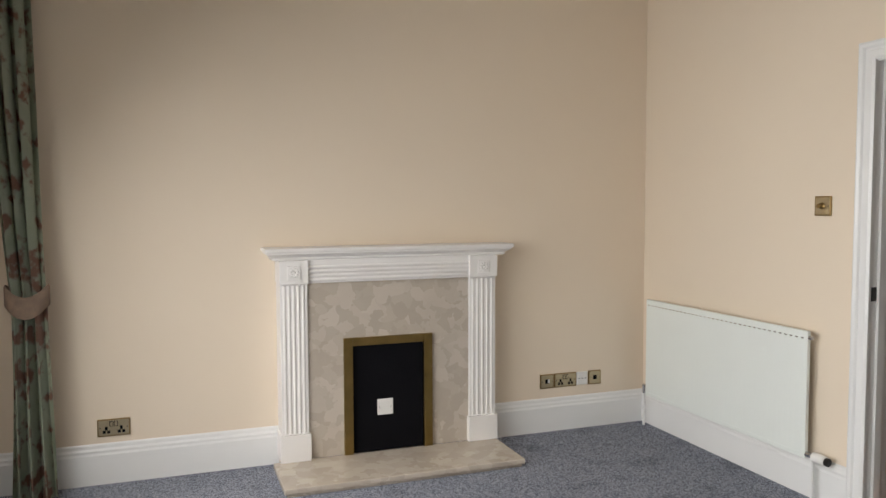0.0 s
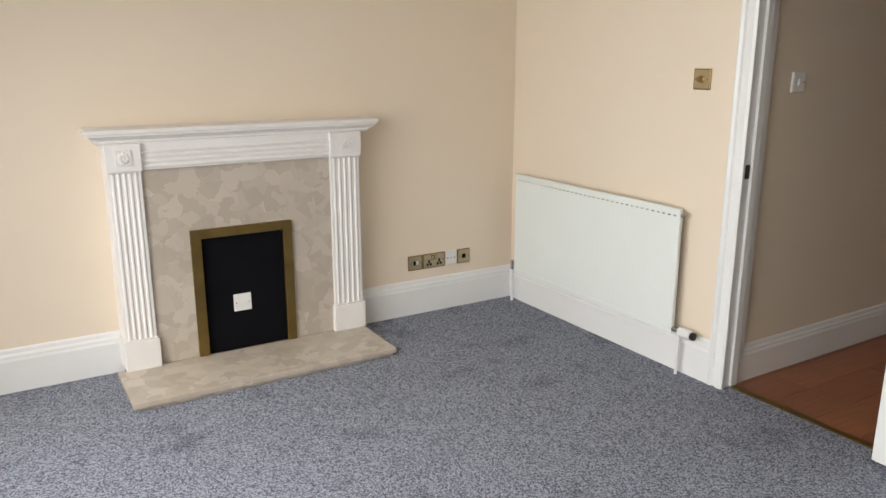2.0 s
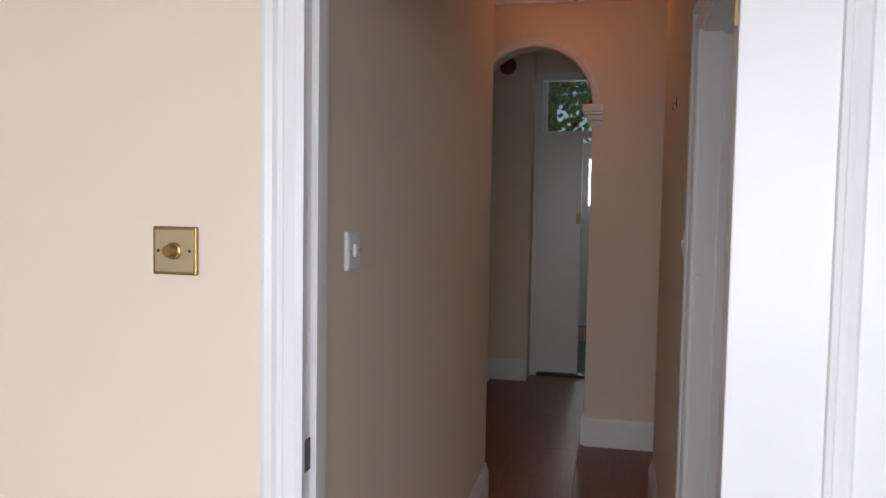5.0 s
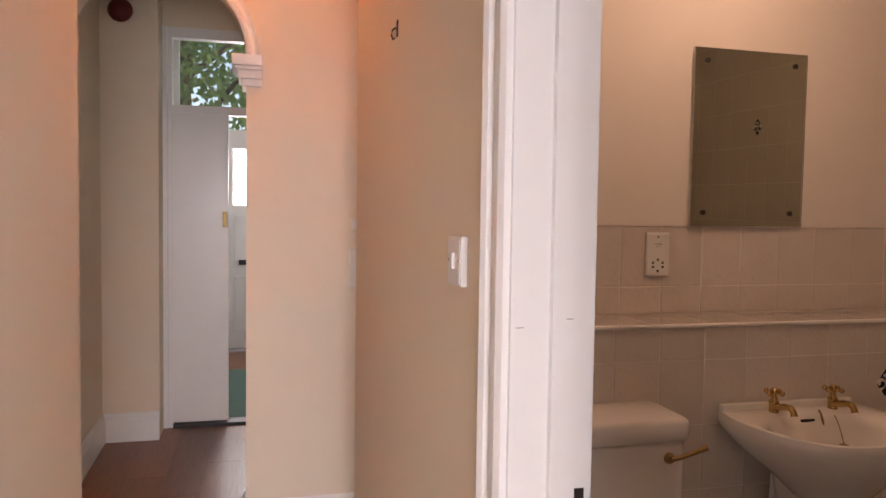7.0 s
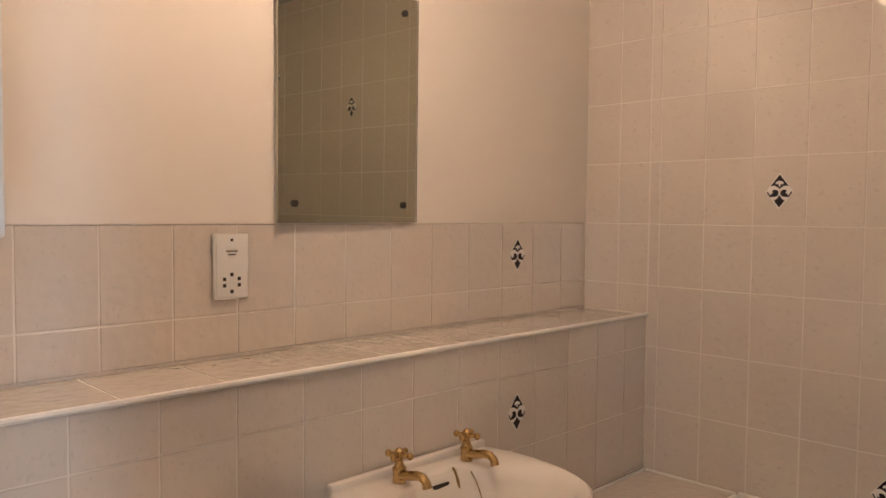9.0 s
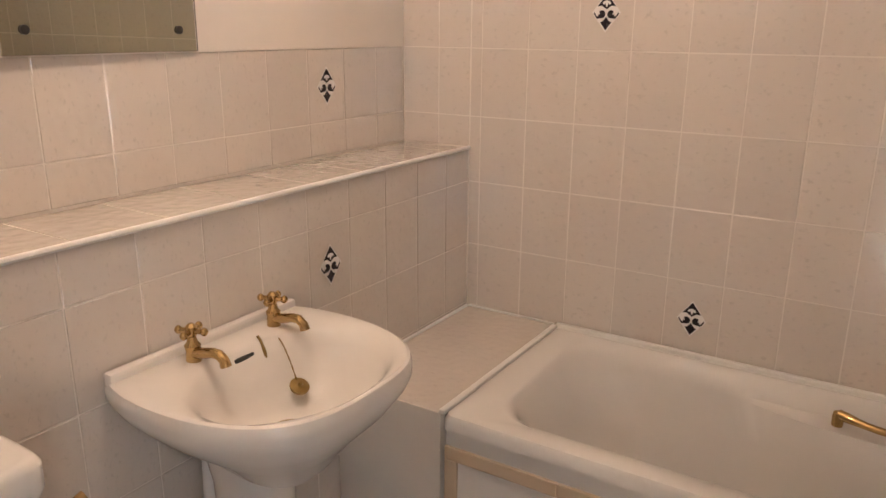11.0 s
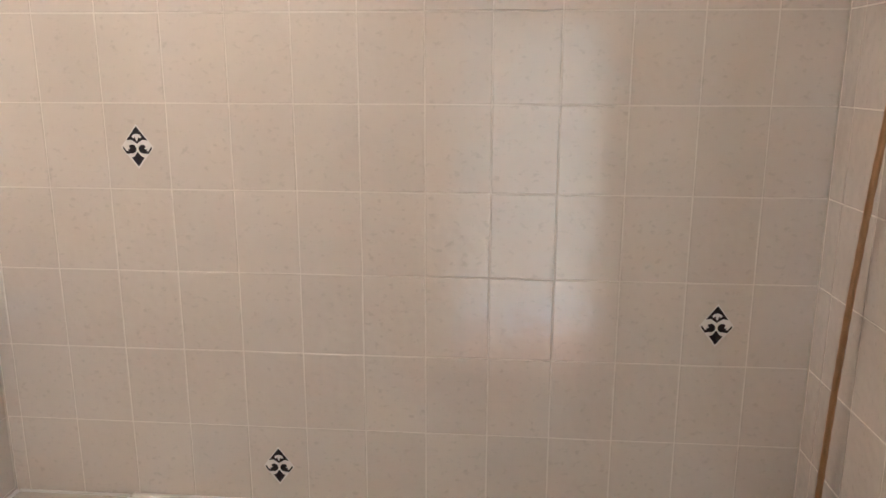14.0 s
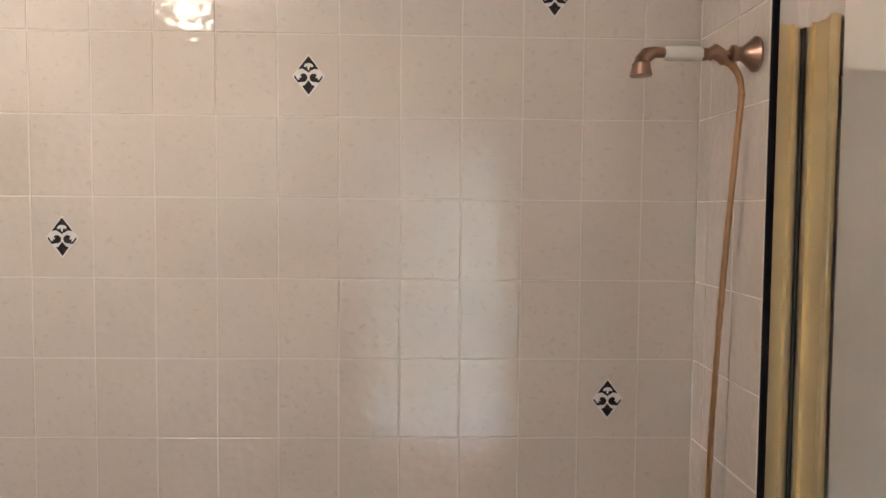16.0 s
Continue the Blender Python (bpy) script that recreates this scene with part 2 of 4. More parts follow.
def part(name, bm, material, parent=None, label="", smooth=False):
    ob = new(name, mesh(name, bm, material, smooth))
    if parent:
        ob.parent = parent
        ob.matrix_parent_inverse = Matrix.Translation(-ORG.get(parent.name, Vector()))
    if label:
        ob["label"] = label
    return ob


def struct(name, bm, material, label, category, smooth=False):
    return tagged(part(name, bm, material, smooth=smooth), label, category, kind="structure")


def box(bm, x0, y0, z0, x1, y1, z1, bev=0.0):
    g = bmesh.ops.create_cube(bm, size=1)
    vs = g["verts"]
    for v in vs:
        v.co = Vector(((x0 + x1) / 2 + v.co.x * (x1 - x0), (y0 + y1) / 2 + v.co.y * (y1 - y0), (z0 + z1) / 2 + v.co.z * (z1 - z0)))
    if bev:
        es = list({e for v in vs for e in v.link_edges})
        bmesh.ops.bevel(bm, geom=es, offset=bev, segments=2, profile=0.6, affect="EDGES")
    return bm


def B(*boxes, bev=0.0):
    bm = bmesh.new()
    for b in boxes:
        box(bm, *b, bev=bev)
    return bm


def loft(bm, loops, cap0=False, cap1=False, closed=True):
    rows = [[bm.verts.new(p) for p in lp] for lp in loops]
    n = len(rows[0])
    for a, b in zip(rows, rows[1:]):
        for i in range(n if closed else n - 1):
            j = (i + 1) % n
            bm.faces.new((a[i], a[j], b[j], b[i]))
    if cap0:
        bm.faces.new(rows[0])
    if cap1:
        bm.faces.new(rows[-1])
    return bm


def turned(bm, profile, m, n=16):
    """A turned form: profile of (radius, height) about the z axis of m."""
    loops = [[m @ Vector((r * math.cos(2 * math.pi * i / n), r * math.sin(2 * math.pi * i / n), h)) for i in range(n)] for r, h in profile]
    return loft(bm, loops, True, True)


def tube(bm, pts, r, n=10):
    pts = [Vector(p) for p in pts]
    loops = []
    for i, p in enumerate(pts):
        d = (pts[min(i + 1, len(pts) - 1)] - pts[max(i - 1, 0)]).normalized()
        side = d.cross(Vector((0, 0, 1)))
        side = side.normalized() if side.length > 0.05 else d.cross(Vector((0, 1, 0))).normalized()
        up = side.cross(d)
        rr = r[i] if isinstance(r, (list, tuple)) else r
        loops.append([p + rr * (math.cos(2 * math.pi * k / n) * side + math.sin(2 * math.pi * k / n) * up) for k in range(n)])
    return loft(bm, loops, True, True)


def swept(bm, profile, a, b, out, up=Vector((0, 0, 1))):
    """A moulding: profile of (out, up) swept straight from a to b."""
    a, b, out = Vector(a), Vector(b), Vector(out)
    return loft(bm, [[p + out * u + up * w for u, w in profile] for p in (a, b)], True, True)


def at_z(p, d=(0, 0, 1)):
    return Matrix.Translation(p) @ Vector((0, 0, 1)).rotation_difference(Vector(d)).to_matrix().to_4x4()


SKIRT = [(0, 0), (0.020, 0), (0.020, 0.135), (0.016, 0.145), (0.016, 0.155), (0.010, 0.165), (0.008, 0.178), (0.003, 0.186), (0, 0.186)]
CASING = [(0, 0), (0.014, 0), (0.020, 0.012), (0.020, 0.034), (0.013, 0.040), (0.013, 0.050), (0.022, 0.056), (0.027, 0.068), (0.024, 0.076), (0, 0.076)]


def skirting(runs, name="baseboard", h=1.0, label="white gloss painted moulded skirting board"):
    bm = bmesh.new()
    prof = [(u, w * h) for u, w in SKIRT]
    for a, b, o in runs:
        swept(bm, prof, (*a, 0), (*b, 0), (*o, 0))
    return struct(name, bm, GLOSS, label, "skirting")


def casing(bm, side, plane, out, lo, hi, top):
    """Door architrave on a wall; side names the axis along the wall."""
    def P(u, z, o=0):
        return Vector((plane + o, u, z)) if side == "y" else Vector((u, plane + o, z))
    for edge, sgn in ((lo, -1), (hi, 1)):
        loops = []
        for z0, miter in ((0, 0), (top, 1)):
            loops.append([P(edge + sgn * w, z0 + miter * w, out * o) for o, w in CASING])
        loft(bm, loops, True, True)
    loft(bm, [[P(e + s * w, top + w, out * o) for o, w in CASING] for e, s in ((lo, -1), (hi, 1))], True, True)
    return bm


# ---- structure: living room ----
LX, LY0, LY1 = -5.35, -1.35, 4.766
WX = -1.668
struct("wall_fireplace", B((-5.5, LY1, 0, -1.548, 4.90, 2.8)), CREAM, "plain cream painted wall behind the fireplace", "wall")
struct("wall_radiator", B((WX, 3.168, 0, -1.548, LY1 - 0.001, 2.8), (WX, 2.37, 1.99, -1.548, 3.168, 2.8), (WX, 2.28, 0, -1.548, 2.37, 2.8), (WX, -1.5, 0, -1.591, 2.28, 2.8)),
       CREAM, "cream painted wall with a doorway to the hall", "wall")
struct("wall_window", B((-5.5, LY0, 0, LX, 0.6, 2.8), (-5.5, 4.02, 0, LX, LY1, 2.8), (-5.5, 0.6, 0, LX, 4.02, 0.45), (-5.5, 0.6, 2.45, LX, 4.02, 2.8)),
       CREAM, "cream painted wall with a wide window", "wall")
struct("wall_back", B((-5.5, -1.5, 0, WX, LY0, 2.8)), CREAM, "plain cream painted wall", "wall")
struct("floor_carpet", B((-5.5, -1.5, -0.1, -1.63, 4.9, 0.0)), CARPET, "blue-grey speckled twist pile fitted carpet", "carpet")
struct("ceiling_living", B((-5.5, -1.5, 2.8, -1.548, 4.9, 2.9)), CEIL, "plain off-white painted ceiling", "ceiling")
skirting([((LX, LY1), (-3.94, LY1), (0, -1)), ((-2.76, LY1), (WX, LY1), (0, -1)), ((WX, 3.21), (WX, LY1 - 0.02), (-1, 0)),
          ((WX, LY0), (WX, 2.31), (-1, 0)), ((LX, LY0), (WX, LY0), (0, 1)), ((LX, LY0), (LX, LY1), (1, 0))], h=1.08)

# living room doorway
dr = tagged(thing("door_1", (-1.61, 2.76, 0), "white gloss painted door frame with moulded architrave", "door frame"), kind="structure")
part("lining", B((WX - 0.004, 3.145, 0, -1.544, 3.168, 1.96), (WX - 0.004, 2.37, 0, -1.544, 2.40, 1.96), (WX - 0.004, 2.37, 1.96, -1.544, 3.168, 1.99)), GLOSS, dr)
part("door_stop", B((-1.628, 3.132, 0, -1.59, 3.145, 1.946), (-1.628, 2.40, 0, -1.59, 2.414, 1.946), (-1.628, 2.40, 1.946, -1.59, 3.145, 1.96)), GLOSS, dr)
part("architrave", casing(bmesh.new(), "y", WX, -1, 2.392, 3.138, 1.966), GLOSS, dr)
part("strike_plate", B((-1.660, 3.142, 0.95, -1.632, 3.1448, 1.01)), DARK, dr, "dark metal strike plate")
bm = B((-1.63, 2.40, -0.001, -1.60, 3.145, 0.006))
struct("trim_threshold", bm, DULLB, "thin brass carpet threshold bar in the doorway", "threshold")


def panel_door(name, hinge, angle, label, w=0.72, h=1.955):
    d = thing(name, (0, 0, 0), label, "door")
    t = 0.04
    part("leaf", B((0, 0, 0.008, w, t, h), bev=0.003), GLOSS, d)
    for z0, z1 in ((0.16, 0.78), (0.95, 1.83)):
        for yy, s in ((0.0, -1), (t, 1)):
            bm = bmesh.new()
            prof = [(0, 0), (0.008, 0.002), (0.011, 0.010), (0.006, 0.014), (0.010, 0.022), (0.006, 0.036), (0, 0.042)]
            x0, x1 = 0.140, w - 0.140
            o = [(x0, z0), (x1, z0), (x1, z1), (x0, z1)]
            sg = [(1, 1), (-1, 1), (-1, -1), (1, -1)]
            rings = [[Vector((px + sx * q, yy + s * p, pz + sz * q)) for (px, pz), (sx, sz) in zip(o, sg)] for p, q in prof]
            loft(bm, rings)
            part("panel_moulding", bm, GLOSS, d)
    k = part("door_knob", turned(bmesh.new(), [(0.006, 0), (0.026, 0.001), (0.026, 0.006), (0.009, 0.010), (0.009, 0.03), (0.024, 0.038), (0.027, 0.05), (0.018, 0.062), (0.002, 0.065)], at_z((w - 0.06, t, 1.0), (0, 1, 0))), BRASS, d, "round brass knob", True)
    for z in (0.2, 1.72):
        part("hinge", B((-0.004, 0.030, z, 0.002, 0.040, z + 0.08)), BRASS, d, "brass hinge")
    d.matrix_basis = pose(hinge[0], hinge[1], 0.008, 0, 0, angle)
    return d


panel_door("door_leaf", (WX - 0.068, 2.428), -93, "white gloss panelled door, open flat against the wall")

# window with frame, sill, panes
win = tagged(thing("window_1", (LX, 2.3, 0.45), "wide white framed window with clear panes", "window"), kind="structure")
wb = [(-5.45, 0.6, 0.45, -5.38, 0.67, 2.45), (-5.45, 3.95, 0.45, -5.38, 4.02, 2.45), (-5.45, 0.67, 0.45, -5.38, 3.95, 0.52), (-5.45, 0.67, 2.38, -5.38, 3.95, 2.45)]
wb += [(-5.45, y - 0.03, 0.52, -5.38, y + 0.03, 2.38) for y in (1.76, 2.86)]
part("window_frame", B(*wb), GLOSS, win)
part("window_sill", B((-5.38, 0.56, 0.42, -5.27, 4.06, 0.4485), bev=0.006), GLOSS, win)
for a, b in ((0.67, 1.73), (1.79, 2.83), (2.89, 3.95)):
    p = part("pane", B((-5.42, a, 0.52, -5.414, b, 2.38)), GLASS, win)
    p.visible_shadow = False

# ---- structure: hall, vestibule, porch ----
struct("wall_hall", B((-1.548, 3.17, 0, 0.690, 3.29, 2.75), (0.570, 3.29, 0, 0.690, 3.77, 2.75), (0.690, 3.65, 0, 1.659, 3.77, 2.75)), HALLC, "warm cream painted hall wall", "wall")
struct("wall_bathroom_door", B((-1.548, 2.240, 0, -1.39, 2.354, 2.75), (-0.575, 2.240, 0, 0.671, 2.354, 2.75), (-1.39, 2.240, 1.99, -0.575, 2.354, 2.75)), HALLC, "cream painted wall with the bathroom doorway", "wall")
struct("wall_hall_recess", B((0.671, -0.12, 0, 0.965, 2.354, 2.75), (0.965, 1.3, 0, 1.659, 1.42, 2.75)), HALLC, "cream painted hall wall", "wall")
AY, AZ, AR = 3.07, 2.05, 0.35


def arch_wall():
    bm = B((1.659, 1.3, 0, 1.80, AY - AR, 2.75), (1.659, AY + AR, 0, 1.80, 3.77, 2.75))
    n = 28
    for x, y in ((1.659, 1.80),):
        front, top = [], []
        for i in range(n + 1):
            a = math.pi * i / n
            front.append((AY - AR * math.cos(a), AZ + AR * math.sin(a)))
        for i in range(n):
            (y0, z0), (y1, z1) = front[i], front[i + 1]
            vs = [bm.verts.new(p) for p in ((1.659, y0, z0), (1.659, y1, z1), (1.659, y1, 2.75), (1.659, y0, 2.75), (1.80, y0, z0), (1.80, y1, z1), (1.80, y1, 2.75), (1.80, y0, 2.75))]
            bm.faces.new((vs[0], vs[1], vs[2], vs[3]))
            bm.faces.new((vs[5], vs[4], vs[7], vs[6]))
            bm.faces.new((vs[4], vs[5], vs[1], vs[0]))
    bmesh.ops.remove_doubles(bm, verts=bm.verts, dist=0.0004)
    return bm


struct("wall_arch", arch_wall(), HALLC, "cream painted wall with a round headed archway", "wall")
bm = bmesh.new()
prof = [(0, -0.003), (0.016, 0), (0.022, 0.012), (0.016, 0.022), (0.020, 0.036), (0.012, 0.050), (0, 0.052)]
loft(bm, [[Vector((1.659 - o, AY - (AR + w) * math.cos(a), AZ + (AR + w) * math.sin(a))) for o, w in prof] for a in [math.pi * i / 32 for i in range(33)]], True, True)
struct("trim_arch", bm, SURR, "cream painted plaster moulding round the arch", "moulding", smooth=True)
for yy, s in ((AY - AR, 1),):
    bm = bmesh.new()
    for z0, z1, o in ((2.005, 2.050, 0.058), (1.99, 2.005, 0.046), (1.955, 1.99, 0.032), (1.925, 1.955, 0.018)):
        box(bm, 1.659 - o, min(yy - s * 0.065, yy + s * o), z0, 1.80 + o, max(yy - s * 0.065, yy + s * o), z1, bev=0.005)
    struct("trim_capital", bm, SURR, "stepped plaster corbel at the arch springing", "corbel")
struct("wall_vestibule", B((1.80, 3.56, 0, 3.25, 3.77, 2.75), (3.25, 3.235, 0, 3.60, 3.77, 2.75), (1.80, 1.72, 0, 3.60, 1.84, 2.75), (3.49, 1.84, 2.56, 3.60, 3.235, 2.75)), HALLC, "pale painted vestibule wall", "wall")
struct("wall_porch", B((3.60, 3.42, 0, 6.3, 3.54, 3.3), (3.60, 1.72, 0, 6.3, 1.84, 3.3), (6.2, 1.84, 0, 6.3, 2.0, 2.12), (6.2, 2.98, 0, 6.3, 3.42, 2.12), (6.2, 1.84, 2.12, 6.3, 3.42, 2.2), (6.2, 3.36, 2.2, 6.3, 3.42, 3.3), (3.60, 1.84, 2.75, 3.62, 3.42, 3.3)), GLOSS, "white painted porch wall", "wall")
struct("ceiling_hall", B((-1.548, 1.3, 2.75, 3.60, 3.77, 2.85), (3.60, 1.72, 3.3, 6.3, 3.54, 3.4)), CEIL, "plain off-white hall ceiling", "ceiling")
bm = bmesh.new()
cor = [(0, 0), (0.09, 0), (0.09, -0.015), (0.06, -0.03), (0.03, -0.06), (0.018, -0.085), (0.018, -0.10), (0, -0.10)]
for a, b, o in (((1.659, 1.42), (1.659, 3.65), (-1, 0)), ((-1.548, 3.17), (0.690, 3.17), (0, -1)), ((-1.548, 2.354), (0.965, 2.354), (0, 1))):
    swept(bm, cor, (*a, 2.75), (*b, 2.75), (*o, 0))
struct("trim_cornice", bm, SURR, "plaster cornice under the hall ceiling", "cornice", smooth=True)
skirting([((-1.548, 3.17), (0.690, 3.17), (0, -1)), ((1.659, 1.42), (1.659, AY - AR), (-1, 0)), ((1.80, 3.56), (3.25, 3.56), (0, -1)), ((3.25, 3.235), (3.25, 3.56), (-1, 0)),
          ((-0.48, 2.354), (0.965, 2.354), (0, 1)), ((1.659, AY - AR), (1.80, AY - AR), (0, 1)), ((0.965, 1.42), (0.965, 2.354), (1, 0))], h=0.94)

# bathroom doorway
bd = tagged(thing("door_2", (-0.98, 2.29, 0), "white gloss bathroom door frame with scuffed lining", "door frame"), kind="structure")
JX0, JX1 = -1.36, -0.618
part("lining", B((JX1, 2.232, 0, -0.575, 2.358, 1.96), (-1.39, 2.236, 0, JX0, 2.358, 1.96), (-1.39, 2.236, 1.96, -0.575, 2.358, 1.99)), GLOSS, bd)
part("door_stop", B((JX1 - 0.013, 2.262, 0, JX1, 2.30, 1.947), (JX0, 2.262, 0, JX0 + 0.013, 2.30, 1.947), (JX0, 2.262, 1.947, JX1, 2.30, 1.96)), GLOSS, bd)
part("architrave", casing(bmesh.new(), "x", 2.354, 1, JX0 - 0.008, JX1 + 0.008, 1.968), GLOSS, bd)
part("architrave", casing(bmesh.new(), "x", 2.240, -1, JX0 - 0.008, JX1 + 0.008, 1.968), GLOSS, bd)
part("strike_plate", B((JX1 - 0.0025, 2.242, 0.955, JX1, 2.26, 1.02)), DARK, bd, "dark metal strike plate")
part("scuff", B((JX1 - 0.0004, 2.338, 1.2555, JX1, 2.350, 1.2563), (JX1 - 0.0134, 2.268, 1.2685, JX1 - 0.013, 2.280, 1.2693)), DARK, bd, "small dark scuff marks")

# vestibule door screen
vs = tagged(thing("door_3", (3.49, 2.6, 0), "white glazed vestibule screen with a transom light", "door screen"), kind="structure")
part("frame", B((3.49, 3.177, 0, 3.57, 3.235, 2.56), (3.49, 1.84, 2.02, 3.57, 3.177, 2.073), (3.49, 1.84, 2.494, 3.57, 3.177, 2.56), (3.49, 1.84, 0, 3.57, 2.02, 2.02), (3.49, 1.84, 2.073, 3.57, 2.06, 2.494)), GLOSS, vs)
part("outer_frame", B((3.475, 3.205, 0, 3.50, 3.236, 2.56), bev=0.004), GLOSS, vs)
part("side_panel", B((3.50, 2.855, 0.03, 3.54, 3.177, 2.02)), GLOSS, vs, "plain white door leaf")
part("leaf_edge", B((3.495, 2.835, 0.03, 3.545, 2.855, 2.02)), GLOSS, vs)
part("sill", B((3.46, 2.02, 0, 3.58, 3.177, 0.022)), DARK, vs, "dark wooden threshold")
part("latch", B((3.480, 2.845, 1.30, 3.495, 2.872, 1.40), bev=0.003), DULLB, vs, "small brass latch")
p = part("pane", B((3.527, 2.06, 2.073, 3.533, 3.177, 2.494)), GLASS, vs)
p.visible_shadow = False
fd = tagged(thing("door_4", (6.2, 2.49, 0), "white half-glazed front door with a fanlight", "front door"), kind="structure")
part("leaf", B((6.2, 2.0, 0.02, 6.24, 2.98, 1.45), (6.2, 2.0, 1.45, 6.24, 2.12, 2.12), (6.2, 2.86, 1.45, 6.24, 2.98, 2.12), (6.2, 2.12, 2.02, 6.24, 2.86, 2.12)), GLOSS, fd)
part("lower_panel", B((6.185, 2.14, 0.2, 6.2, 2.84, 0.75), (6.185, 2.14, 0.9, 6.2, 2.84, 1.35), bev=0.006), GLOSS, fd)
part("letter_plate", B((6.18, 2.55, 0.86, 6.2, 2.80, 0.91), bev=0.004), DARK, fd, "dark letter plate")
p = part("pane", B((6.215, 2.12, 1.45, 6.22, 2.86, 2.02)), GLASS, fd)
p.visible_shadow = False
p = part("fanlight", B((6.215, 1.84, 2.2, 6.22, 3.36, 3.3)), GLASS, fd)
p.visible_shadow = False
struct("ground", B((-60, -60, -0.25, 60, 60, -0.15)), GROUND, "green lawn outside the house", "ground")
tagged(part("door_mat", B((3.62, 1.95, 0.0, 5.2, 3.1, 0.012), bev=0.004), MAT), "green coir mat on the porch floor", "door mat")

# bathroom shell
RX = -1.591
struct("wall_bath", B((-1.668, -0.12, 0, 0.671, 0, 2.75)), GROUT, "bathroom wall with cream mottled tiles above the bath", "wall")
struct("wall_shower", B((RX, 0.0, 0, RX + 0.004, 0.66, 2.45)), GROUT, "tiled wall behind the shower", "wall")
struct("wall_bath_paint", B((RX + 0.0005, 0.66, 0, RX + 0.010, 2.240, 2.45), (0.665, 0.0, 1.38, 0.6705, 2.240, 2.45), (-0.575, 2.2345, 0, 0.665, 2.2395, 2.45)), BATHP, "pale painted bathroom wall", "wall")
struct("ceiling_bath", B((-1.6, -0.01, 2.45, 0.68, 2.23, 2.55)), CEIL, "off-white painted bathroom ceiling", "ceiling")
struct("floor_bath", B((-1.6, -0.1, -0.1, 0.68, 2.29, 0.0)), VINYL, "beige vinyl bathroom floor", "floor")
struct("wall_boxing", B((0.419, 0.0, 0, 0.665, 2.2345, 1.078)), GROUT, "boxed-in pipe duct faced with tiles", "boxing")
struct("wall_splash", B((0.668, 0.0, 1.078, 0.6705, 2.2345, 1.38)), GROUT, "tiled splashback above the shelf", "splashback")

# ---- living room things ----
def fireplace():
    f = thing("fireplace_surround", (-3.34, LY1, 0.045), "white painted timber fireplace surround with fluted pilasters", "fireplace")
    yb = LY1
    for x0, x1 in ((-3.941, -3.801), (-2.908, -2.750)):
        cx = (x0 + x1) / 2
        part("pilaster", B((x0, 4.62, 0.045, x1, yb, 0.97), bev=0.003), SURR, f)
        part("plinth", B((x0 - 0.008, 4.603, 0.045, x1 + 0.008, yb, 0.185), bev=0.003), SURR, f)
        for i in range(5):
            xx = x0 + 0.022 + i * (x1 - x0 - 0.044) / 4
            bm = bmesh.new()
            loft(bm, [[Vector((xx + 0.008 * math.cos(a), 4.621 - 0.0065 * math.sin(a), z)) for a in [math.pi * k / 6 for k in range(7)]] for z in (0.19, 0.955)], True, True)
            part("reed", bm, SURR, f, smooth=True)
        blk = part("corner_block", B((x0 - 0.004, 4.600, 0.965, x1 + 0.004, yb, 1.085), bev=0.003), SURR, f)
        bm = B((cx - 0.034, 4.594, 0.990, cx + 0.034, 4.602, 1.058), bev=0.003)
        for a in range(8):
            c, s = math.cos(a * math.pi / 4), math.sin(a * math.pi / 4)
            turned(bm, [(0.009, 0), (0.007, 0.004), (0.001, 0.006)], at_z((cx + 0.018 * c, 4.594, 1.024 + 0.018 * s), (0, -1, 0)), 8)
        turned(bm, [(0.009, 0), (0.007, 0.005), (0.001, 0.007)], at_z((cx, 4.594, 1.024), (0, -1, 0)), 8)
        part("rosette", bm, SURR, blk)
    part("frieze", B((-3.801, 4.622, 0.965, -2.908, yb, 1.085), bev=0.002), SURR, f)
    for i in range(4):
        z = 0.972 + 0.022 * i
        bm = bmesh.new()
        loft(bm, [[Vector((x, 4.623 - 0.010 * math.sin(a), z + 0.009 - 0.009 * math.cos(a))) for a in [math.pi * k / 6 for k in range(7)]] for x in (-3.80, -2.909)], True, True)
        part("frieze_reed", bm, SURR, f, smooth=True)
    prof = [(0, 0), (0.140, 0), (0.146, 0.006), (0.146, 0.014), (0.150, 0.018), (0.176, 0.034), (0.176, 0.042), (0.184, 0.045), (0.184, 0.060), (0.180, 0.063), (0, 0.063)]
    loops = []
    for u, w in prof:
        e = u - 0.140
        loops.append([Vector(p) for p in ((-3.972 - e, yb, 1.085 + w), (-3.972 - e, yb - u, 1.085 + w), (-2.698 + e, yb - u, 1.085 + w), (-2.698 + e, yb, 1.085 + w))])
    part("mantel_shelf", loft(bmesh.new(), loops[1:-1], True, True), SURR, f)
    b = thing("back_panel", (-3.355, 4.70, 0.045), "beige mottled marble back panel with a fire opening", "back panel")
    for q in ((-3.801, 4.634, 0.045, -3.606, 4.76, 0.965), (-3.130, 4.634, 0.045, -2.908, 4.76, 0.965), (-3.606, 4.634, 0.655, -3.130, 4.76, 0.965)):
        part("slab", B(q), MARBLE, b)
    h = thing("hearth", (-3.37, 4.5, 0), "polished beige marble hearth slab on the carpet", "hearth")
    part("slab", B((-3.985, 4.243, 0.016, -2.745, 4.634, 0.045), bev=0.006), MARBLE, h)
    part("lower_slab", B((-3.970, 4.256, 0.0, -2.758, 4.634, 0.015), bev=0.003), MARBLE, h)
    t = thing("fire_trim", (-3.37, 4.63, 0.045), "dull brass trim framing the black fire board", "fire trim")
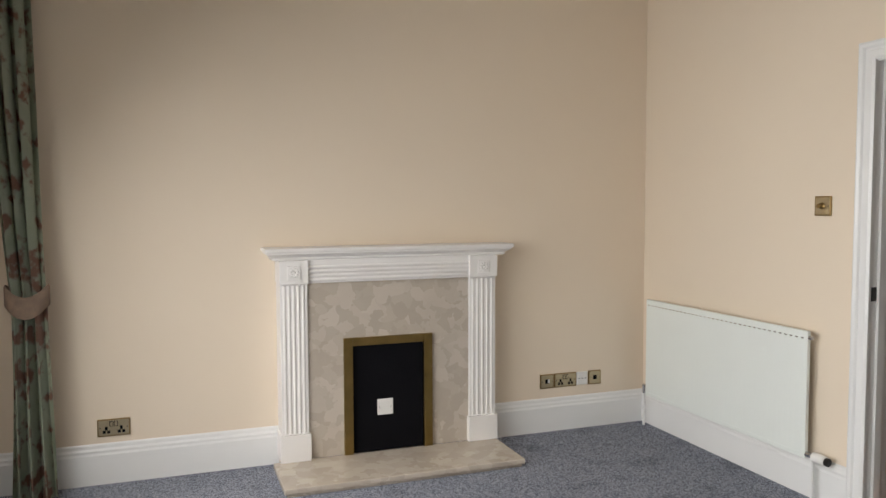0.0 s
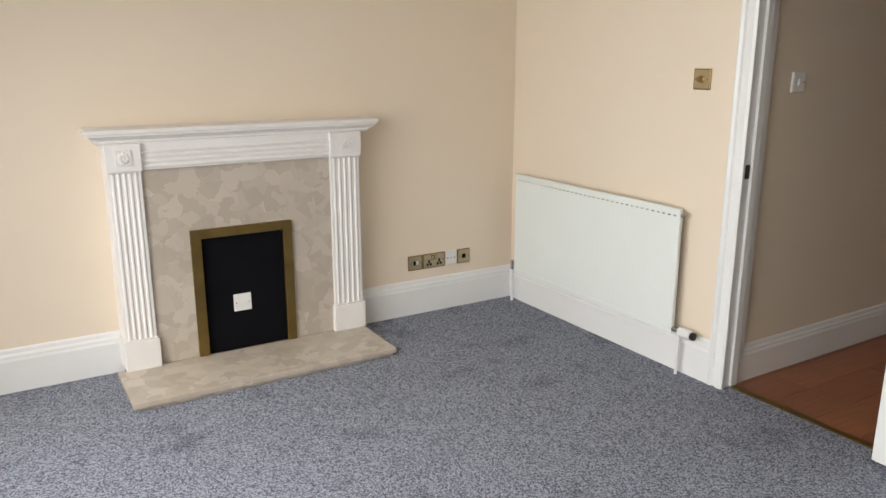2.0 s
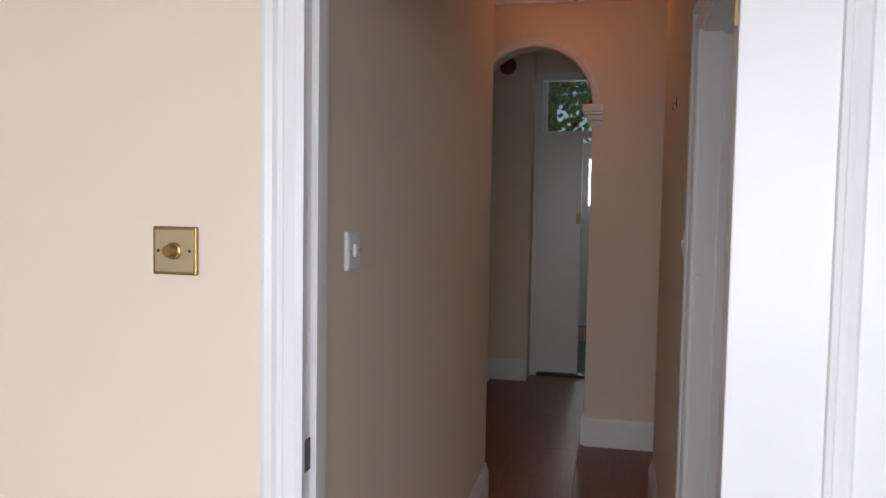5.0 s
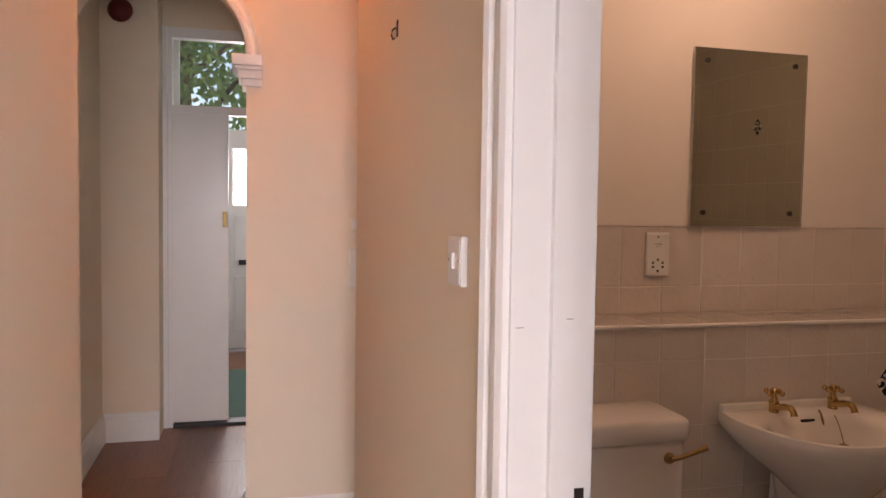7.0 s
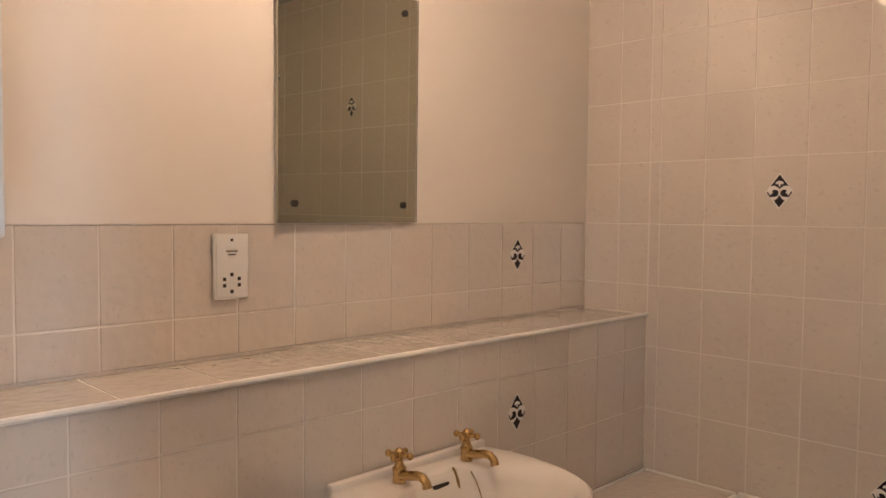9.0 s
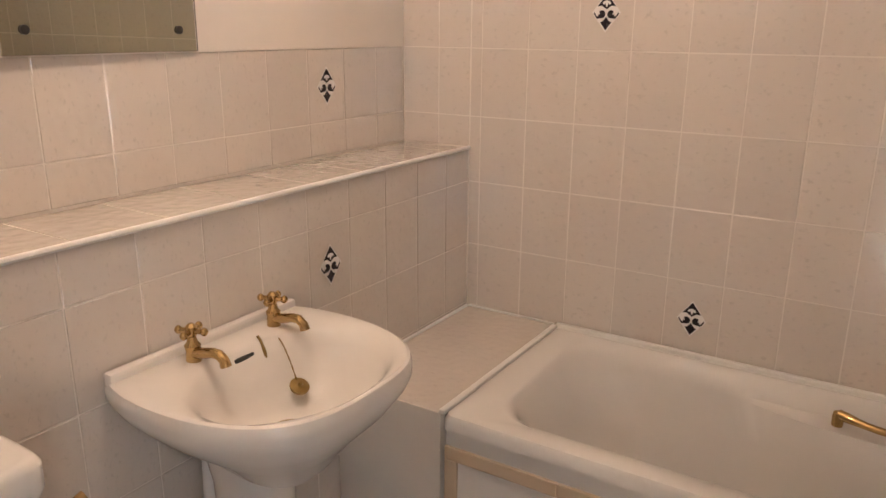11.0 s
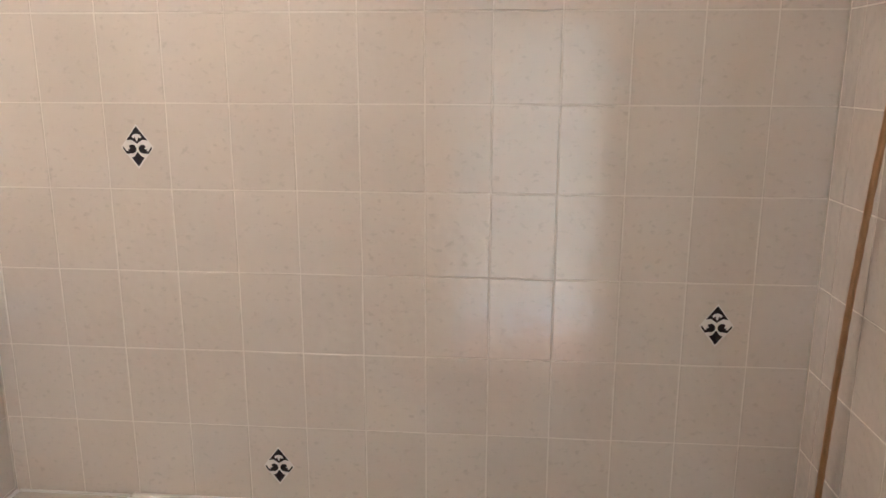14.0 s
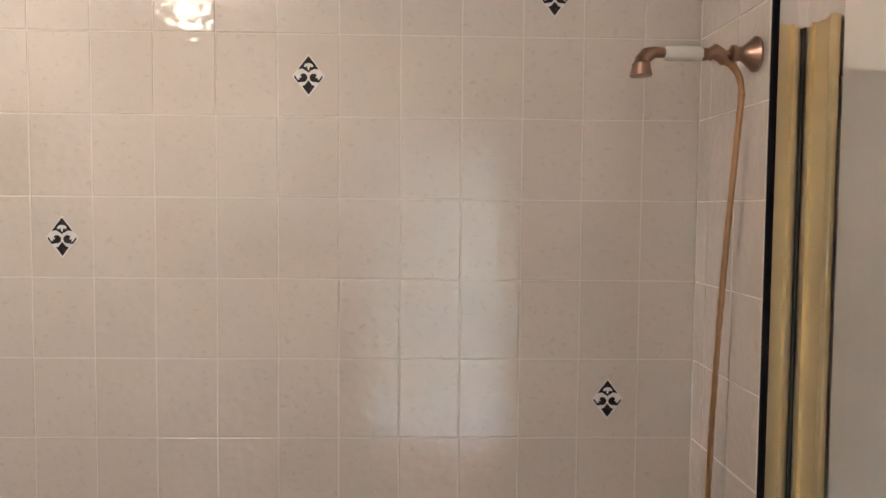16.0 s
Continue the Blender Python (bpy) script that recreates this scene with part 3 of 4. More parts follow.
    for q in ((-3.615, 4.618, 0.045, -3.567, 4.633, 0.668), (-3.172, 4.618, 0.045, -3.124, 4.633, 0.668), (-3.567, 4.618, 0.624, -3.172, 4.633, 0.668)):
        part("strip", B(q, bev=0.002), DULLB, t)
    part("board", B((-3.567, 4.640, 0.0455, -3.172, 4.652, 0.624)), BLACK, t, "matt black blanking board")
    s = thing("blank_plate", (-3.389, 4.64, 0.283), "white square blanking plate on the black board", "plate")
    part("plate", B((-3.432, 4.630, 0.240, -3.346, 4.640, 0.326), bev=0.003), PLASTIC, s)
    for d in (-0.032, 0.032):
        part("screw", turned(bmesh.new(), [(0.003, 0), (0.003, 0.001)], at_z((-3.389 + d, 4.630, 0.283), (0, -1, 0)), 8), CHROME, s)


fireplace()


def plate(name, c, out, w, h, label, category, material=BRASS, kind="socket", t=0.009):
    """An electrical plate on a wall, facing out (a unit axis in the floor plan)."""
    o = Vector((*out, 0))
    s = Vector((-o.y, o.x, 0))
    c = Vector(c)
    th = thing(name, c, label, category, "brass sockets along the skirting" if kind in ("double", "single") else "")

    def bx(nm, u0, v0, u1, v1, d0, d1, m, bev=0.0, lab=""):
        p, q = c + s * u0 + o * d0 + Vector((0, 0, v0)), c + s * u1 + o * d1 + Vector((0, 0, v1))
        lo, hi = [min(a, b) for a, b in zip(p, q)], [max(a, b) for a, b in zip(p, q)]
        return part(nm, B((*lo, *hi), bev=bev), m, th, lab)

    bx("plate", -w / 2, -h / 2, w / 2, h / 2, 0, t, material, 0.003)
    bx("rim", -w / 2 + 0.006, -h / 2 + 0.006, w / 2 - 0.006, h / 2 - 0.006, t, t + 0.0015, SATINB if material is BRASS else material, 0.0005)
    f = t + 0.0018
    if kind == "double":
        for u in (-0.034, 0.034):
            bx("pin_hole", u - 0.017, -0.028, u - 0.003, -0.013, f - 0.001, f, BLACK)
            bx("pin_hole", u + 0.003, -0.028, u + 0.017, -0.013, f - 0.001, f, BLACK)
            bx("pin_hole", u - 0.006, -0.012, u + 0.006, 0.007, f - 0.001, f, BLACK)
            bx("rocker_surround", u * 0.30 - 0.009, 0.006, u * 0.30 + 0.009, 0.032, f - 0.001, f, BLACK)
            bx("rocker", u * 0.30 - 0.006, 0.009, u * 0.30 + 0.006, 0.029, f - 0.001, f + 0.003, PLASTIC if material is not BRASS else SATINB)
    elif kind == "single":
        if material is PLASTIC:
            for u in (-0.022, 0.0, 0.022):
                bx("port", u - 0.003, -0.004, u + 0.003, 0.003, f - 0.001, f, DARK)
        else:
            bx("insert", -0.013, -0.013, 0.013, 0.013, f - 0.001, f, BLACK)
            if "spur" in name:
                bx("rocker", 0.004, -0.010, 0.016, 0.012, f, f + 0.003, PLASTIC)
    elif kind == "dimmer":
        part("knob", turned(bmesh.new(), [(0.016, 0), (0.016, 0.004), (0.012, 0.006), (0.011, 0.022), (0.009, 0.024)], at_z(c + o * f, o)), BRASS, th, "turned brass dimmer knob", True)
    elif kind == "switch":
        bx("rocker", -0.008, -0.014, 0.008, 0.014, f - 0.001, f + 0.005, PLASTIC, 0.002)
    elif kind == "shaver":
        for du, dv in ((-0.018, -0.028), (0.018, -0.028), (-0.018, -0.042), (0.018, -0.042), (0, -0.018), (0, -0.056)):
            bx("pin_hole", du - 0.004, dv - 0.004, du + 0.004, dv + 0.004, f - 0.001, f, DARK)
        bx("selector", -0.006, -0.040, 0.006, -0.030, f - 0.001, f + 0.001, PLASTIC)
        for dv, ww in ((0.034, 0.014), (0.027, 0.009)):
            bx("lettering", -ww, dv - 0.0016, ww, dv + 0.0016, f - 0.001, f + 0.0002, CHROME)
        bx("screw_cap", -0.003, 0.056, 0.003, 0.062, f - 0.001, f + 0.0005, DARK)
    if kind in ("dimmer", "switch", "double", "single"):
        for u in (-w / 2 + 0.013, w / 2 - 0.013):
            part("screw", turned(bmesh.new(), [(0.003, 0), (0.003, 0.0006)], at_z(c + s * u + o * f, o), 8), CHROME if material is PLASTIC else DARK, th)
    return th


plate("double_socket", (-4.739, LY1, 0.277), (0, -1), 0.150, 0.086, "brass double power socket above the skirting", "socket", kind="double")
plate("fused_spur", (-2.350, LY1, 0.303), (0, -1), 0.090, 0.086, "brass fused spur plate above the skirting", "socket", kind="single")
plate("double_socket", (-2.226, LY1, 0.303), (0, -1), 0.150, 0.086, "brass double power socket beside the fused spur", "socket", kind="double")
plate("aerial_plate", (-2.108, LY1, 0.303), (0, -1), 0.078, 0.080, "small white telephone plate between brass sockets", "socket", PLASTIC, "single", t=0.005)
plate("aerial_socket", (-2.022, LY1, 0.303), (0, -1), 0.086, 0.086, "square brass aerial socket plate", "socket", kind="single")
plate("dimmer_switch", (WX, 3.395, 1.355), (-1, 0), 0.090, 0.090, "square brass dimmer switch plate on cream wall", "switch", kind="dimmer")
plate("light_switch", (-1.337, 3.17, 1.343), (0, -1), 0.086, 0.086, "white plastic light switch on the hall wall", "switch", PLASTIC, "switch")
plate("light_switch", (-0.345, 2.354, 1.333), (0, 1), 0.086, 0.086, "white plastic light switch beside the bathroom doorway", "switch", PLASTIC, "switch", t=0.012)
plate("thermostat", (1.659, 2.255, 1.36), (-1, 0), 0.05, 0.05, "small cream wall plate in the hall", "wall plate", PLASTIC, "none", t=0.012)
plate("entry_phone", (1.659, 2.255, 1.17), (-1, 0), 0.07, 0.16, "cream door entry handset box on hall wall", "wall plate", PLASTIC, "none", t=0.03)
plate("shaver_socket", (0.664, 1.383, 1.285), (-1, 0), 0.086, 0.146, "white shaver socket plate on the tiles", "socket", PLASTIC, "shaver", t=0.008)


def radiator():
    r = thing("radiator", (-1.72, 4.0, 0.17), "white enamelled panel radiator on the wall", "radiator")
    x, y0, y1, z0, z1 = -1.725, 3.402, 4.640, 0.195, 0.785
    bm = B((x - 0.012, y0, z0, x + 0.008, y1, z1), bev=0.005)
    part("panel", bm, RADW, r)
    n = 36
    for i in range(n):
        yy = y0 + 0.03 + (y1 - y0 - 0.06) * i / (n - 1)
        bm = bmesh.new()
        loft(bm, [[Vector((x - 0.0115 - 0.0009 * math.sin(a), yy + 0.011 * math.cos(a), z)) for a in [math.pi * k / 4 for k in range(5)]] for z in (z0 + 0.035, z1 - 0.05)], True, True)
        part("flute", bm, RADW, r)
        part("slot", B((x - 0.0128, yy - 0.008, z1 - 0.036, x - 0.0118, yy + 0.008, z1 - 0.031)), CHROME, r)
    for z in (z0 + 0.02, z1 - 0.02):
        part("seam", B((x - 0.0135, y0 + 0.01, z - 0.002, x - 0.011, y1 - 0.01, z + 0.002)), RADW, r)
    part("bracket", B((x + 0.008, y0 + 0.2, 0.24, WX, y0 + 0.24, 0.72)), RADW, r)
    part("bracket", B((x + 0.008, y1 - 0.24, 0.24, WX, y1 - 0.2, 0.72)), RADW, r)
    part("bleed_valve", turned(bmesh.new(), [(0.010, 0), (0.010, 0.014), (0.006, 0.016), (0.006, 0.022)], at_z((x, y0, z1 - 0.03), (0, -1, 0)), 10), CHROME, r)
    v = part("valve_body", turned(bmesh.new(), [(0.009, 0), (0.013, 0.004), (0.013, 0.03), (0.009, 0.034), (0.009, 0.05)], at_z((x, y0 + 0.004, 0.215), (0, -1, 0)), 12), CHROME, r, "chrome radiator valve", True)
    part("valve_cap", turned(bmesh.new(), [(0.016, 0.035), (0.024, 0.042), (0.025, 0.075), (0.023, 0.108), (0.016, 0.112)], at_z((x, y0, 0.213), (0, -1, 0)), 14), PLASTIC, v, "cream plastic thermostatic head", True)
    part("cap_ring", turned(bmesh.new(), [(0.019, 0.110), (0.019, 0.124), (0.010, 0.126)], at_z((x, y0, 0.213), (0, -1, 0)), 12), DARK, v, "dark end ring")
    part("pipe", tube(bmesh.new(), [(x, y0 - 0.035, 0.215), (x, y0 - 0.035, 0.15), (x, y0 - 0.035, 0.0)], 0.008), GLOSS, r, smooth=True)
    part("lockshield", turned(bmesh.new(), [(0.012, 0), (0.012, 0.05), (0.008, 0.054)], at_z((x, y1 + 0.03, 0.20)), 10), CHROME, r)
    part("pipe", tube(bmesh.new(), [(x, y1 + 0.03, 0.205), (x, y1 + 0.03, 0.1), (x, y1 + 0.03, 0.0)], 0.008), GLOSS, r, smooth=True)


radiator()


def curtain():
    c = thing("curtain", (-5.1, 4.57, 0.0), "green floral curtain gathered by a woven tieback", "curtain")
    rows = []
    for k in range(61):
        z = 0.012 + 2.62 * k / 60
        u = (z - 0.93)
        if u < 0:
            g = min(1, -u / 0.9)
            cx, w = -5.070 + 0.002 * g, 0.072 + 0.022 * g
        else:
            g = min(1, u / 1.6)
            cx, w = -5.070 - 0.070 * g ** 0.8, 0.072 + 0.040 * g
        amp = 0.034 + 0.022 * g
        row = []
        for i in range(97):
            s = i / 96
            ph = s * 3.5 * 2 * math.pi + 0.25 * math.sin(z * 2.3)
            row.append(Vector((cx - w + 2 * w * s + 0.010 * math.sin(ph * 2 + z), 4.60 + amp * math.sin(ph) + 0.010 * math.sin(z * 3 + s * 9), z)))
        rows.append(row)
    bm = bmesh.new()
    loft(bm, rows, closed=False)
    bmesh.ops.solidify(bm, geom=bm.faces[:], thickness=0.003)
    part("cloth", bm, CURTAIN, c, smooth=True)
    bm = bmesh.new()
    loops = []
    for i in range(33):
        a = 2 * math.pi * i / 32
        ex, ey = 0.088 * math.cos(a), 0.062 * math.sin(a)
        dz = 0.055 * abs(math.cos(a)) ** 2 - 0.02
        loops.append([Vector((-5.070 + ex * q, 4.60 + ey * q, 0.93 + dz + dd)) for q, dd in ((1.0, -0.05), (1.06, -0.04), (1.06, 0.04), (1.0, 0.05))])
    loft(bm, loops)
    part("tieback", bm, TIE, c, "brown woven tieback", True)
    r = thing("curtain_rail", (-5.2, 2.6, 2.64), "white curtain rail along the window wall", "curtain rail")
    part("rail", B((-5.24, -0.2, 2.632, -5.20, 4.74, 2.66)), GLOSS, r)


curtain()

# ---- hall things ----
cl = thing("ceiling_lamp", (0.95, 2.80, 2.75), "orange stained glass ceiling lamp with brass finial", "lamp")
part("rose", turned(bmesh.new(), [(0.055, 0), (0.055, -0.012), (0.03, -0.02), (0.012, -0.025), (0.012, -0.06)], at_z((0.95, 2.80, 2.75)), 20), BRASS, cl, "", True)
for k in range(8):
    bm = bmesh.new()
    a0, a1 = 2 * math.pi * (k + 0.04) / 8, 2 * math.pi * (k + 0.96) / 8
    prof = [(0.150, 2.645), (0.142, 2.60), (0.112, 2.555), (0.062, 2.520), (0.012, 2.505)]
    loft(bm, [[Vector((0.95 + r * math.cos(a), 2.80 + r * math.sin(a), z)) for a in (a0, (a0 + a1) / 2, a1)] for r, z in prof], closed=False)
    bmesh.ops.solidify(bm, geom=bm.faces[:], thickness=0.003)
    part("shade_panel", bm, AMBER, cl)
    aa = 2 * math.pi * k / 8
    part("lead_strip", tube(bmesh.new(), [(0.95 + (r + 0.001) * math.cos(aa), 2.80 + (r + 0.001) * math.sin(aa), z) for r, z in prof], 0.004, 6), DARK, cl)
part("finial", turned(bmesh.new(), [(0.016, 0.012), (0.018, 0), (0.008, -0.01), (0.010, -0.02), (0.001, -0.032)], at_z((0.95, 2.80, 2.503)), 12), BRASS, cl, "", True)
part("rod", tube(bmesh.new(), [(0.95, 2.80, 2.70), (0.95, 2.80, 2.66)], 0.006, 8), BRASS, cl)

hk = thing("coat_hook", (0.257, 2.354, 1.86), "small dark metal hook on the hall wall", "hook")
part("stem", tube(bmesh.new(), [(0.257, 2.354, 1.87), (0.257, 2.362, 1.87), (0.257, 2.368, 1.864), (0.257, 2.370, 1.852), (0.257, 2.366, 1.842), (0.257, 2.361, 1.846)], 0.0022, 8), DARK, hk, smooth=True)
part("base", B((0.251, 2.354, 1.85, 0.263, 2.357, 1.89)), DARK, hk)
bl = thing("alarm_bell", (3.20, 3.45, 2.57), "dark red round fire alarm bell on the wall", "alarm")
part("backplate", turned(bmesh.new(), [(0.05, 0), (0.05, 0.02)], at_z((3.25, 3.44, 2.575), (-1, 0, 0)), 18), DARK, bl)
part("gong", turned(bmesh.new(), [(0.066, 0.02), (0.070, 0.03), (0.062, 0.05), (0.04, 0.066), (0.01, 0.07)], at_z((3.25, 3.44, 2.575), (-1, 0, 0)), 24), RED, bl, "", True)


def tree(x, y, h, r, seed):
    rnd = random.Random(seed)
    t = thing("tree", (x, y, -0.15), "leafy green garden tree outside the porch", "tree")
    bm = tube(bmesh.new(), [(x, y, -0.15), (x + 0.05, y, h * 0.3), (x - 0.05, y + 0.1, h * 0.6), (x, y, h * 0.9)], [0.16, 0.12, 0.09, 0.03])
    for k in range(7):
        a = rnd.uniform(0, 6.28)
        z = h * rnd.uniform(0.35, 0.7)
        tube(bm, [(x, y, z), (x + 0.5 * r * math.cos(a), y + 0.5 * r * math.sin(a), z + 0.3 * h * 0.5), (x + 0.9 * r * math.cos(a), y + 0.9 * r * math.sin(a), z + 0.3 * h)], [0.05, 0.03, 0.01], 6)
    part("trunk", bm, BARK, t)
    vs, fs = [], []
    for k in range(2600):
        d = Vector((rnd.gauss(0, 1), rnd.gauss(0, 1), rnd.gauss(0, 1))).normalized() * (rnd.random() ** 0.45)
        lump = 0.75 + 0.35 * noise.noise(d * 2.2 + Vector((seed, 0, 0)))
        c = Vector((x + d.x * r * lump, y + d.y * r * lump, h * 0.62 + d.z * h * 0.42 * lump))
        u = Vector((rnd.gauss(0, 1), rnd.gauss(0, 1), rnd.gauss(0, 1))).normalized() * 0.085
        w = u.cross(Vector((rnd.gauss(0, 1), rnd.gauss(0, 1), rnd.gauss(0, 1)))).normalized() * 0.05
        i = len(vs)
        vs += [c - u, c + w, c + u, c - w]
        fs.append((i, i + 1, i + 2, i + 3))
    me = bpy.data.meshes.new("crown")
    me.from_pydata(vs, [], fs)
    me.materials.append(LEAF)
    ob = new("crown", me)
    ob.parent = t
    ob.matrix_parent_inverse = Matrix.Translation(-ORG[t.name])


tree(9.3, 3.5, 6.2, 2.2, 3)
tree(12.5, 1.6, 5.0, 2.0, 8)

# ---- bathroom things ----
def rrect(x0, y0, x1, y1, r, z, n=8):
    out = []
    for cx, cy, a0 in ((x1 - r, y1 - r, 0), (x0 + r, y1 - r, 90), (x0 + r, y0 + r, 180), (x1 - r, y0 + r, 270)):
        for k in range(n + 1):
            a = radians(a0 + 90 * k / n)
            out.append(Vector((cx + r * math.cos(a), cy + r * math.sin(a), z)))
    return out


def bath():
    b = thing("bathtub", (-0.75, 0.34, 0), "glossy white acrylic bath with brass grab handle", "bath")
    X0, X1, Y0, Y1 = RX + 0.012, 0.092, 0.010, 0.668
    loops = [rrect(X0 + .02, Y0 + .004, X1 - .004, Y1 - 0.012, 0.02, 0.515), rrect(X0, Y0, X1, Y1, 0.02, 0.520), rrect(X0, Y0, X1, Y1, 0.022, 0.548),
             rrect(X0 + 0.006, Y0 + 0.006, X1 - 0.006, Y1 - 0.006, 0.022, 0.558), rrect(X0 + 0.02, Y0 + 0.02, X1 - 0.02, Y1 - 0.02, 0.03, 0.560),
             rrect(X0 + 0.075, Y0 + 0.030, X1 - 0.086, Y1 - 0.062, 0.11, 0.558), rrect(X0 + 0.085, Y0 + 0.040, X1 - 0.098, Y1 - 0.072, 0.13, 0.550),
             rrect(X0 + 0.092, Y0 + 0.056, X1 - 0.112, Y1 - 0.080, 0.13, 0.53), rrect(X0 + 0.097, Y0 + 0.062, X1 - 0.125, Y1 - 0.084, 0.13, 0.508), rrect(X0 + 0.099, Y0 + 0.064, X1 - 0.13, Y1 - 0.086, 0.13, 0.500), rrect(X0 + 0.11, Y0 + 0.082, X1 - 0.19, Y1 - 0.094, 0.13, 0.40),
             rrect(X0 + 0.13, Y0 + 0.10, X1 - 0.30, Y1 - 0.112, 0.13, 0.24), rrect(X0 + 0.16, Y0 + 0.13, X1 - 0.38, Y1 - 0.14, 0.12, 0.19), rrect(X0 + 0.22, Y0 + 0.18, X1 - 0.46, Y1 - 0.19, 0.10, 0.175)]
    # finer loops, and an arm rest that swells out of the wall side below the handle
    shelf = {9: 0.062, 10: 0.062, 11: 0.02}
    for k, lp in enumerate(loops):
        fine = []
        for a, c in zip(lp, lp[1:] + lp[:1]):
            m = 40 if abs(a.x - c.x) > 0.4 else 1
            fine += [a.lerp(c, q / m) for q in range(m)]
        for p in fine:
            if k in shelf and p.y < 0.3:
                g = max(0.0, 1 - abs((p.x + 0.83) / 0.36) ** 2.5)
                p.y += shelf[k] * g
        loops[k] = fine
    part("tub", loft(bmesh.new(), loops, False, True), ACRYL, b, smooth=True)
    part("front_panel", B((X0 + 0.01, Y1 - 0.030, 0.0, X1 - 0.005, Y1 - 0.014, 0.515), bev=0.003), ACRYL, b)
    part("panel_frame", B((X1 - 0.30, Y1 - 0.014, 0.44, X1 - 0.006, Y1 - 0.004, 0.475), (X1 - 0.04, Y1 - 0.014, 0.03, X1 - 0.006, Y1 - 0.004, 0.44), (X0 + .02, Y1 - 0.014, 0.44, X1 - 0.30, Y1 - 0.004, 0.475), bev=0.003), BEIGE, b, "beige raised panel frame")
    # recess with the grab handle on the wall side
    hp = []
    for k in range(13):
        s = k / 12
        hp.append((-0.700 - 0.262 * s, 0.122 - 0.012 * s + 0.034 * math.sin(math.pi * s), 0.546 - 0.006 * math.sin(math.pi * s)))
    part("grab_handle", tube(bmesh.new(), hp, [0.0125, 0.0125, 0.010] + [0.0092] * 7 + [0.010, 0.0125, 0.0125], 12), POLISHB, b, "aged brass grab handle", True)
    for p in (hp[0], hp[-1]):
        part("handle_boss", turned(bmesh.new(), [(0.013, -0.03), (0.014, -0.006), (0.012, 0.004)], at_z(p), 14), POLISHB, b, "", True)
    part("sealant", B((RX + 0.012, 0.0065, 0.552, 0.09, 0.022, 0.574), bev=0.005), PLASTIC, b, "white sealant strip")
    part("waste", turned(bmesh.new(), [(0.035, 0), (0.035, 0.004), (0.028, 0.006), (0.01, 0.002)], at_z((-1.20, 0.34, 0.175)), 16), BRASS, b, "", True)


BEIGE = mat("beige_trim", (0.62, 0.50, 0.36), 0.5, vary=0.08, scale=12, bump=0.05)[0]
bath()


def half_plan(s, z, front=0.0, cy=1.065, back=0.412):
    """A basin outline with a straight back and a bowed front."""
    hw, dep = 0.264 * s, 0.432
    out = []
    for k in range(33):
        a = math.pi * k / 32
        c, q = math.cos(a), math.sin(a)
        yy = cy + hw * (abs(c) ** 0.66) * (1 if c > 0 else -1)
        xx = back - 0.13 - (dep - 0.13 - front) * (q ** 0.85)
        out.append(Vector((xx, yy, z)))
    for k in range(1, 4):
        out.append(Vector((back - 0.13 + 0.13 * k / 3, cy - hw * (1 - 0.10 * (k / 3) ** 2), z)))
    for k in range(1, 8):
        out.append(Vector((back, cy - hw * 0.90 * (1 - 2 * k / 8), z)))
    for k in range(3):
        out.append(Vector((back - 0.13 * k / 3, cy + hw * (1 - 0.10 * (1 - k / 3) ** 2), z)))
    return out


def bowl(sc, z, cx=0.165, cy=1.065, rx=0.158, ry=0.216):
    out = []
    base = half_plan(1, z)
    for p in base:
        a = math.atan2((p.y - cy) / ry, (p.x - cx) / rx)
        out.append(Vector((cx + sc * rx * math.cos(a), cy + sc * ry * math.sin(a), z)))
    return out


